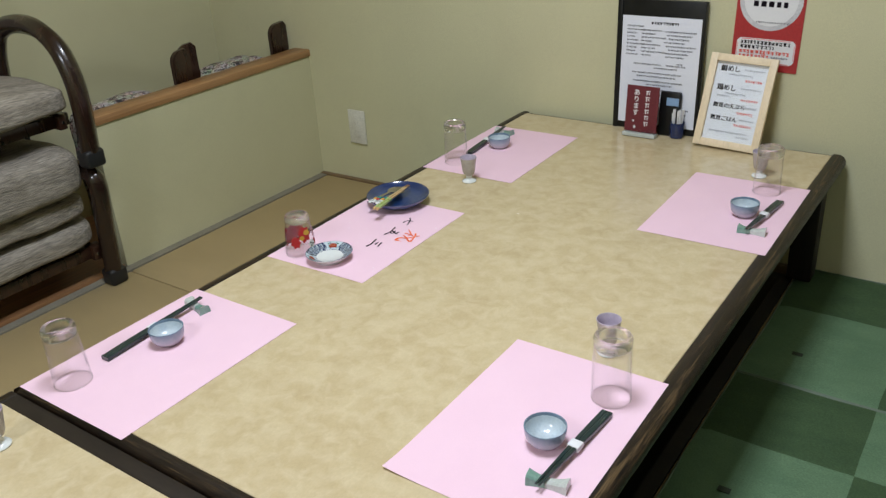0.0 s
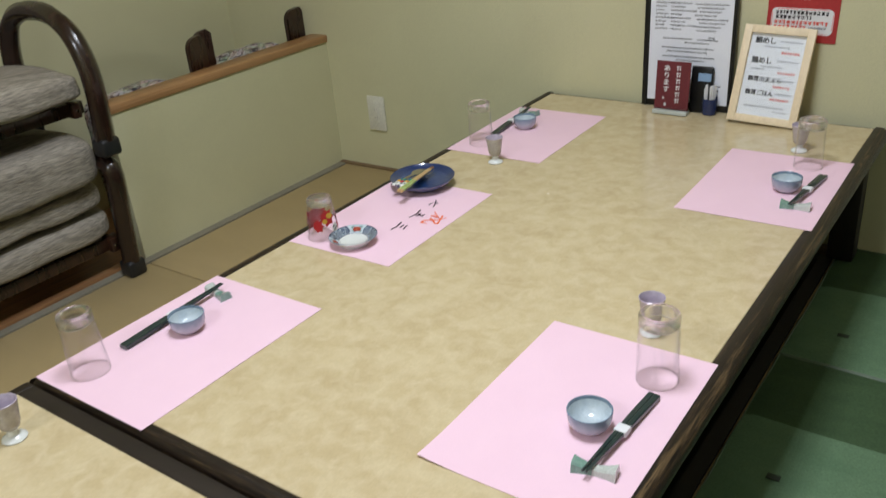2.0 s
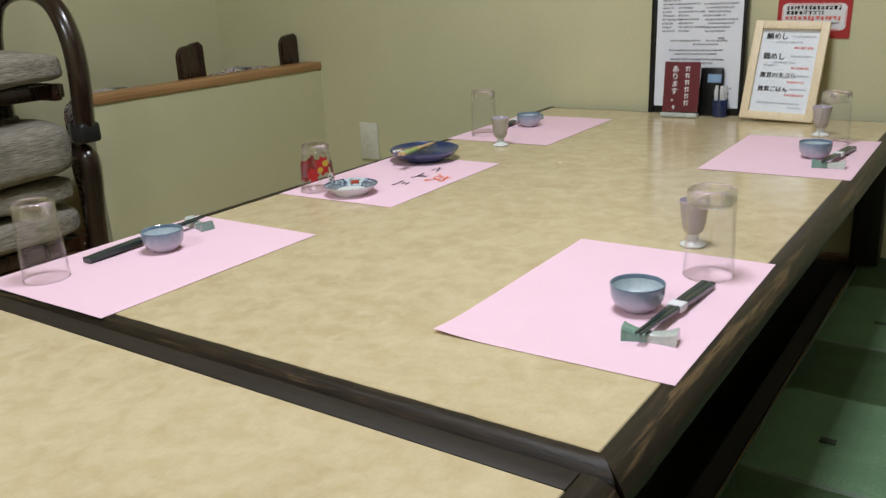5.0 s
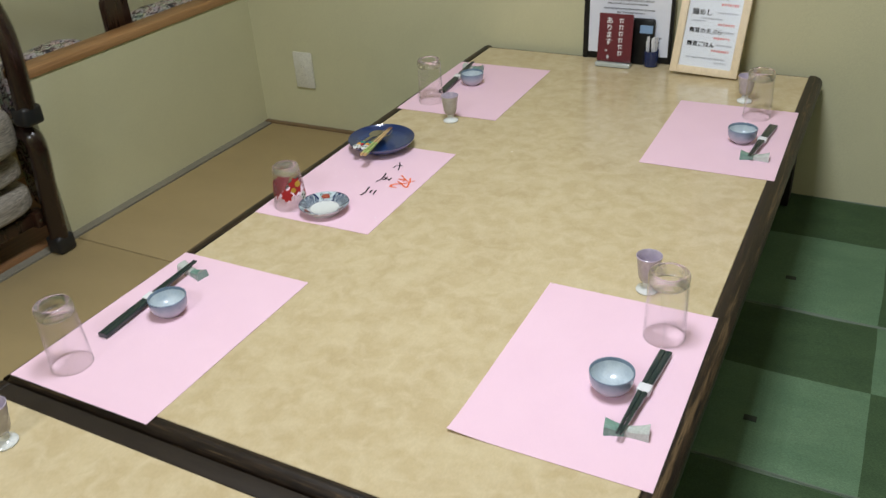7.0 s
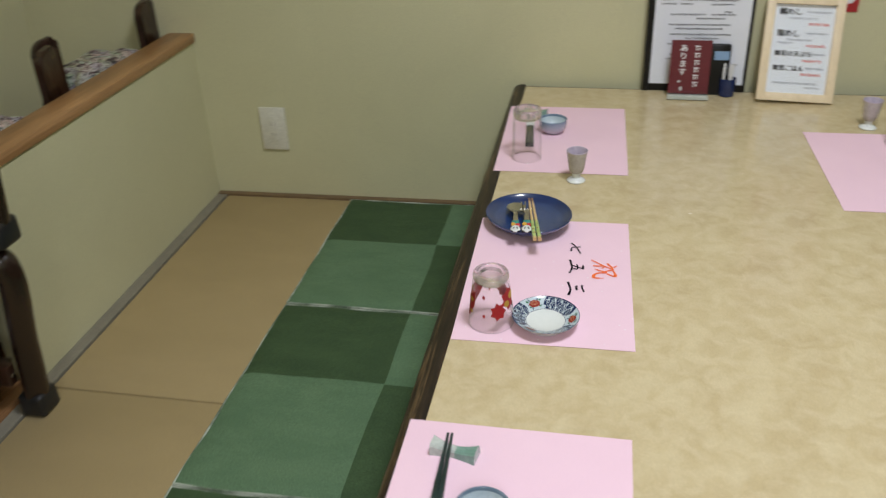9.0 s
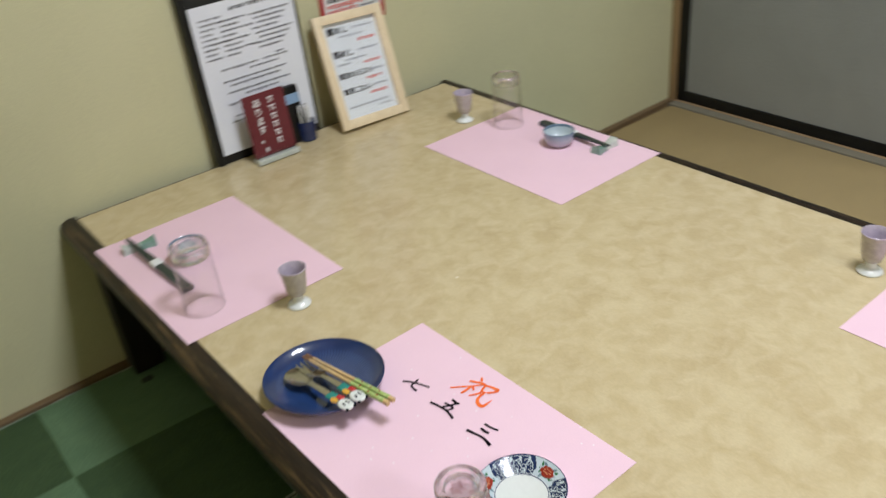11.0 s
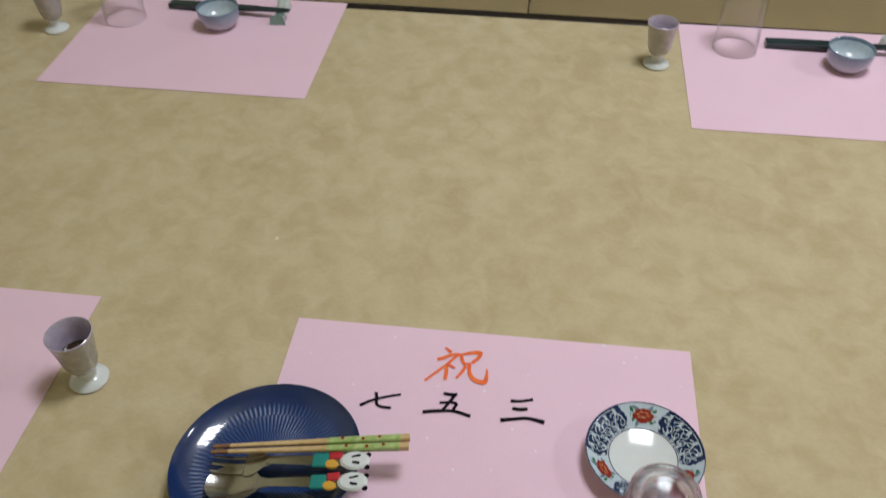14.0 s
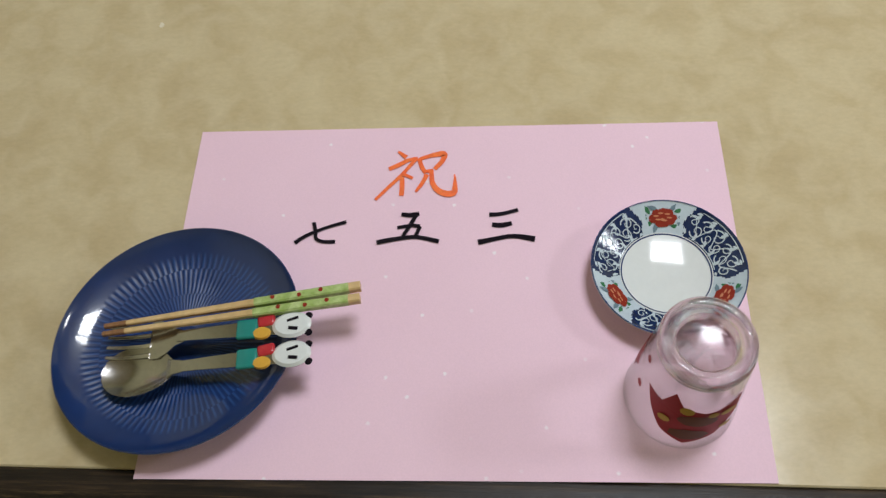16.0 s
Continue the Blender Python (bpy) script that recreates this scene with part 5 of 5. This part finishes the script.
def toothpick_pot():
    p = thing("toothpick_pot", "small navy pot holding paper-wrapped toothpicks", "toothpick pot", pose(0.495, -0.043, TZ + 0.0005))
    part("pot", lathe([(0, 0), (0.0165, 0), (0.0182, 0.002), (0.0192, 0.040), (0.0184, 0.0420), (0.0170, 0.040), (0.0162, 0.006), (0, 0.005)], 36), M_NAVY, p)
    rng = random.Random(2)
    for k in range(8):
        a = 2 * math.pi * k / 8
        part("toothpick_wrapper", box(-0.0034, 0.0034, -0.0012, 0.0012, 0.006, 0.070 + rng.uniform(-0.004, 0.006)), M_PAPER, p, smooth=False, at=pose(0.0095 * math.cos(a), 0.0095 * math.sin(a), 0, rng.uniform(-5, 5), rng.uniform(-6, 6), rng.uniform(0, 180)))


def call_button():
    b = thing("call_button", "black upright box with a pale blue label", "call button", pose(0.4700, -0.046, TZ + 0.0005, 84))
    part("body", box(-0.0300, 0.0270, 0.0, 0.118, -0.014, 0.0, 0.006), M_LACQUER, b)
    part("label", box(-0.010, 0.023, 0.082, 0.102, -0.001, 0.0008), M_SCREEN, b, smooth=False)


def beer_poster():
    p = thing("poster", "red poster with a round grey emblem and a white panel", "poster", pose(0.681, 0.0155, 0.520, 90, 0, WALL_TURN) @ pose(0, 0, 0, 0, 0, -1.2))
    w = 0.160
    part("sheet", box(-w / 2, w / 2, 0.0, 0.40, 0.0, 0.0006), M_RED, p, smooth=False)
    part("emblem", disc(0.074, 0.0012, 48, None, 0, 0.172), M_SILVER, p, "silver grey round emblem", smooth=False)
    part("emblem_centre", disc(0.063, 0.0017, 48, None, 0, 0.172), M_PAPER, p, smooth=False)
    part("emblem_top", disc(0.070, 0.0015, 48, None, 0, 0.33, 0.95, 0.8), M_SILVER, p, smooth=False)
    bm = bmesh.new()
    for x0, x1, y0, y1 in ((-0.040, -0.028, 0.155, 0.168), (-0.022, -0.010, 0.155, 0.168), (-0.004, 0.008, 0.155, 0.168), (0.014, 0.024, 0.155, 0.168), (0.030, 0.040, 0.155, 0.168), (-0.046, 0.046, 0.180, 0.184)):
        bm.faces.new([bm.verts.new(q) for q in ((x0, y0, 0.0022), (x1, y0, 0.0022), (x1, y1, 0.0022), (x0, y1, 0.0022))])
    part("emblem_mark", bm, M_INK, p, smooth=False)
    b = bmesh.new()
    ring = []
    for cx, cy, a0 in ((0.058, 0.066, 0), (-0.058, 0.066, 90), (-0.058, 0.030, 180), (0.058, 0.030, 270)):
        ring += [(cx + 0.012 * math.cos(radians(a0 + 15 * k)), cy + 0.012 * math.sin(radians(a0 + 15 * k))) for k in range(7)]
    face = b.faces.new([b.verts.new((x, y, 0.0014)) for x, y in ring])
    ext = bmesh.ops.extrude_face_region(b, geom=[face])
    for v in ext["geom"]:
        if isinstance(v, bmesh.types.BMVert):
            v.co.z = 0.0007
    part("text_panel", b, M_PAPER, p, "white rounded text panel", smooth=False)
    bm = bmesh.new()
    for x0, x1, y0, y1 in ((-0.058, 0.058, 0.0195, 0.0207), (-0.058, 0.058, 0.0753, 0.0765), (-0.0685, -0.0673, 0.030, 0.066), (0.0673, 0.0685, 0.030, 0.066)):
        bm.faces.new([bm.verts.new(q) for q in ((x0, y0, 0.0018), (x1, y0, 0.0018), (x1, y1, 0.0018), (x0, y1, 0.0018))])
    part("panel_outline", bm, M_REDINK, p, "thin red outline", smooth=False)
    bars([(-0.060, 0.058, 0.068), (-0.060, 0.020, 0.057)], M_INK, p, "black_text", 0.0085, 0.0020, 8)
    bars([(-0.062, 0.060, 0.045), (-0.062, 0.010, 0.034)], M_REDINK, p, "red_text", 0.0090, 0.0020, 9)
    bars([(0.016, 0.055, 0.034), (-0.030, 0.05, 0.118)], M_GREYINK, p, "grey_text", 0.004, 0.0020, 10)


menu_folder(), menu_stand(), beer_card(), toothpick_pot(), call_button(), beer_poster()


# ---- stacked chairs in the alcove ----
def low_chair(z, top, seat_z, seat_h, label, back):
    """A legless-style chair with bentwood arms at both sides, front towards +x."""
    c = thing("low_armchair", label, "chair", pose(0, 0, z), "stacked low armchairs")
    ya, yb = -0.950, -1.405
    if top:
        line = [(-0.757, 0.030), (-0.750, 0.090), (-0.744, 0.165), (-0.751, 0.240), (-0.785, 0.310), (-0.850, 0.350), (-0.925, 0.360), (-1.000, 0.350), (-1.055, 0.320), (-1.090, 0.260), (-1.105, 0.180), (-1.110, 0.090), (-1.110, 0.030)]
    else:
        line = [(-0.788, 0.030), (-0.782, 0.100), (-0.775, 0.180), (-0.763, 0.260), (-0.762, 0.304), (-0.776, 0.328), (-0.840, 0.335), (-0.930, 0.338), (-1.000, 0.332), (-1.060, 0.310), (-1.090, 0.250), (-1.105, 0.180), (-1.110, 0.090), (-1.110, 0.030)]
    for y in (ya, yb):
        arm = part("arm", sweep(smooth_line([(x, y, h) for x, h in line], 5), 0.0260, 0.0232, (0, 1, 0), corner=0.8), M_ARM, c, "glossy dark bentwood arm", sharp=70)
        for x, h in (line[0], line[-1]):
            part("foot", box(x - 0.0250, x + 0.0250, y - 0.0272, y + 0.0272, 0.0, 0.048, 0.009, 3), M_BLACK, arm, "black foot cap")
    for x in (-0.83, -1.10):
        part("cross_rail", box(x - 0.015, x + 0.015, yb, ya, seat_z - 0.035, seat_z - 0.002, 0.003), M_DARK, c)
    for y in (ya - 0.028, yb + 0.028):
        part("side_rail", box(-1.10, -0.80, y - 0.011, y + 0.011, seat_z - 0.040, seat_z, 0.003), M_DARK, c)
        part("bolt", lathe([(0, 0.004), (0.004, 0.003), (0.005, 0)], 12), M_STEEL, c, at=pose(-0.7995, y, seat_z - 0.020, 0, 90))
    part("seat", pad(0.40, 0.462, seat_h, 0.16, 5.5, 22, 0.009, seed=z * 10 + 1), M_FABRIC, c, "grey tweed seat pad", at=pose(-0.962 if top else -0.992, (ya + yb) / 2 + 0.004, seat_z + seat_h / 2, 0, 0, 0))
    if back:
        part("backrest", pad(0.07, 0.440, 0.26, 0.1, 5.0, 14, 0.006, seed=7), M_FABRIC, c, "grey tweed backrest", at=pose(-1.165, (ya + yb) / 2, seat_z + 0.24, 0, -8, 0))


low_chair(0.0, False, 0.120, 0.078, "dark bentwood low armchair at the bottom of the stack", False)
low_chair(0.357, True, 0.142, 0.082, "dark bentwood low armchair stacked on another", True)


def loose_cushion(z, h, x, label, seed):
    ob = part("seat_cushion", pad(0.40, 0.450, h, 0.10, 6.0, 22, 0.010, seed), M_FABRIC, at=pose(x, -1.176, z + h / 2))
    tagged(ob, label, "cushion", "stacked grey cushions")


loose_cushion(0.205, 0.070, -1.005, "thin grey tweed cushion in the chair stack", 11)
loose_cushion(0.277, 0.138, -0.970, "thick grey tweed cushion in the chair stack", 15)


# ---- things stored behind the low partition ----
def chair_back(x, y, rot, w, label, h=0.548):
    """The rounded dark top of a legless chair that stands on end behind the partition."""
    c = thing("stored_chair", label, "chair", pose(x, y, -0.004, 0, 0, rot), "chairs stored behind the partition")
    bm = bmesh.new()
    n = 12
    prof = [(-w / 2, 0.0), (-w / 2, h - 0.035)] + [(-w / 2 + 0.035 * (1 - math.cos(math.pi / 2 * k / n)), h - 0.035 + 0.035 * math.sin(math.pi / 2 * k / n)) for k in range(1, n + 1)]
    prof += [(w / 2 - 0.012, h + 0.003), (w / 2, h - 0.010), (w / 2, 0.0)]
    f = bm.faces.new([bm.verts.new((0, a, b)) for a, b in prof])
    ext = bmesh.ops.extrude_face_region(bm, geom=[f])
    for v in ext["geom"]:
        if isinstance(v, bmesh.types.BMVert):
            v.co.x += 0.020
    bmesh.ops.bevel(bm, geom=[e for e in bm.edges if abs(e.verts[0].co.x - e.verts[1].co.x) < 1e-5], offset=0.003, segments=2, affect="EDGES")
    part("back_board", bm, M_DARK, c, "dark lacquered board with a rounded top")


chair_back(-0.945, -0.478, 4, 0.070, "dark lacquered chair stored upright behind the partition")
chair_back(-0.985, -0.412, -28, 0.060, "dark lacquered chair leaning against another one", 0.552)
chair_back(-0.945, -0.056, 3, 0.080, "dark lacquered chair stored upright in the corner")


def floor_cushion(x, y, w, h, lean, label, seed):
    ob = part("floor_cushion", pad(0.075, w, h, 0.05, 7.0, 20, 0.010, seed), M_CLOTH, at=pose(x, y, h / 2 - 0.004, 0, lean, 0))
    tagged(ob, label, "floor cushion", "patterned floor cushions")


for k, (x, y, w, h) in enumerate(((-0.947, -0.235, 0.25, 0.4655), (-1.030, -0.225, 0.30, 0.448), (-0.947, -0.690, 0.25, 0.457), (-1.030, -0.670, 0.30, 0.440))):
    floor_cushion(x, y, w, h, 1.5 - k, "patterned dark red and grey floor cushion stored on edge", k * 5)
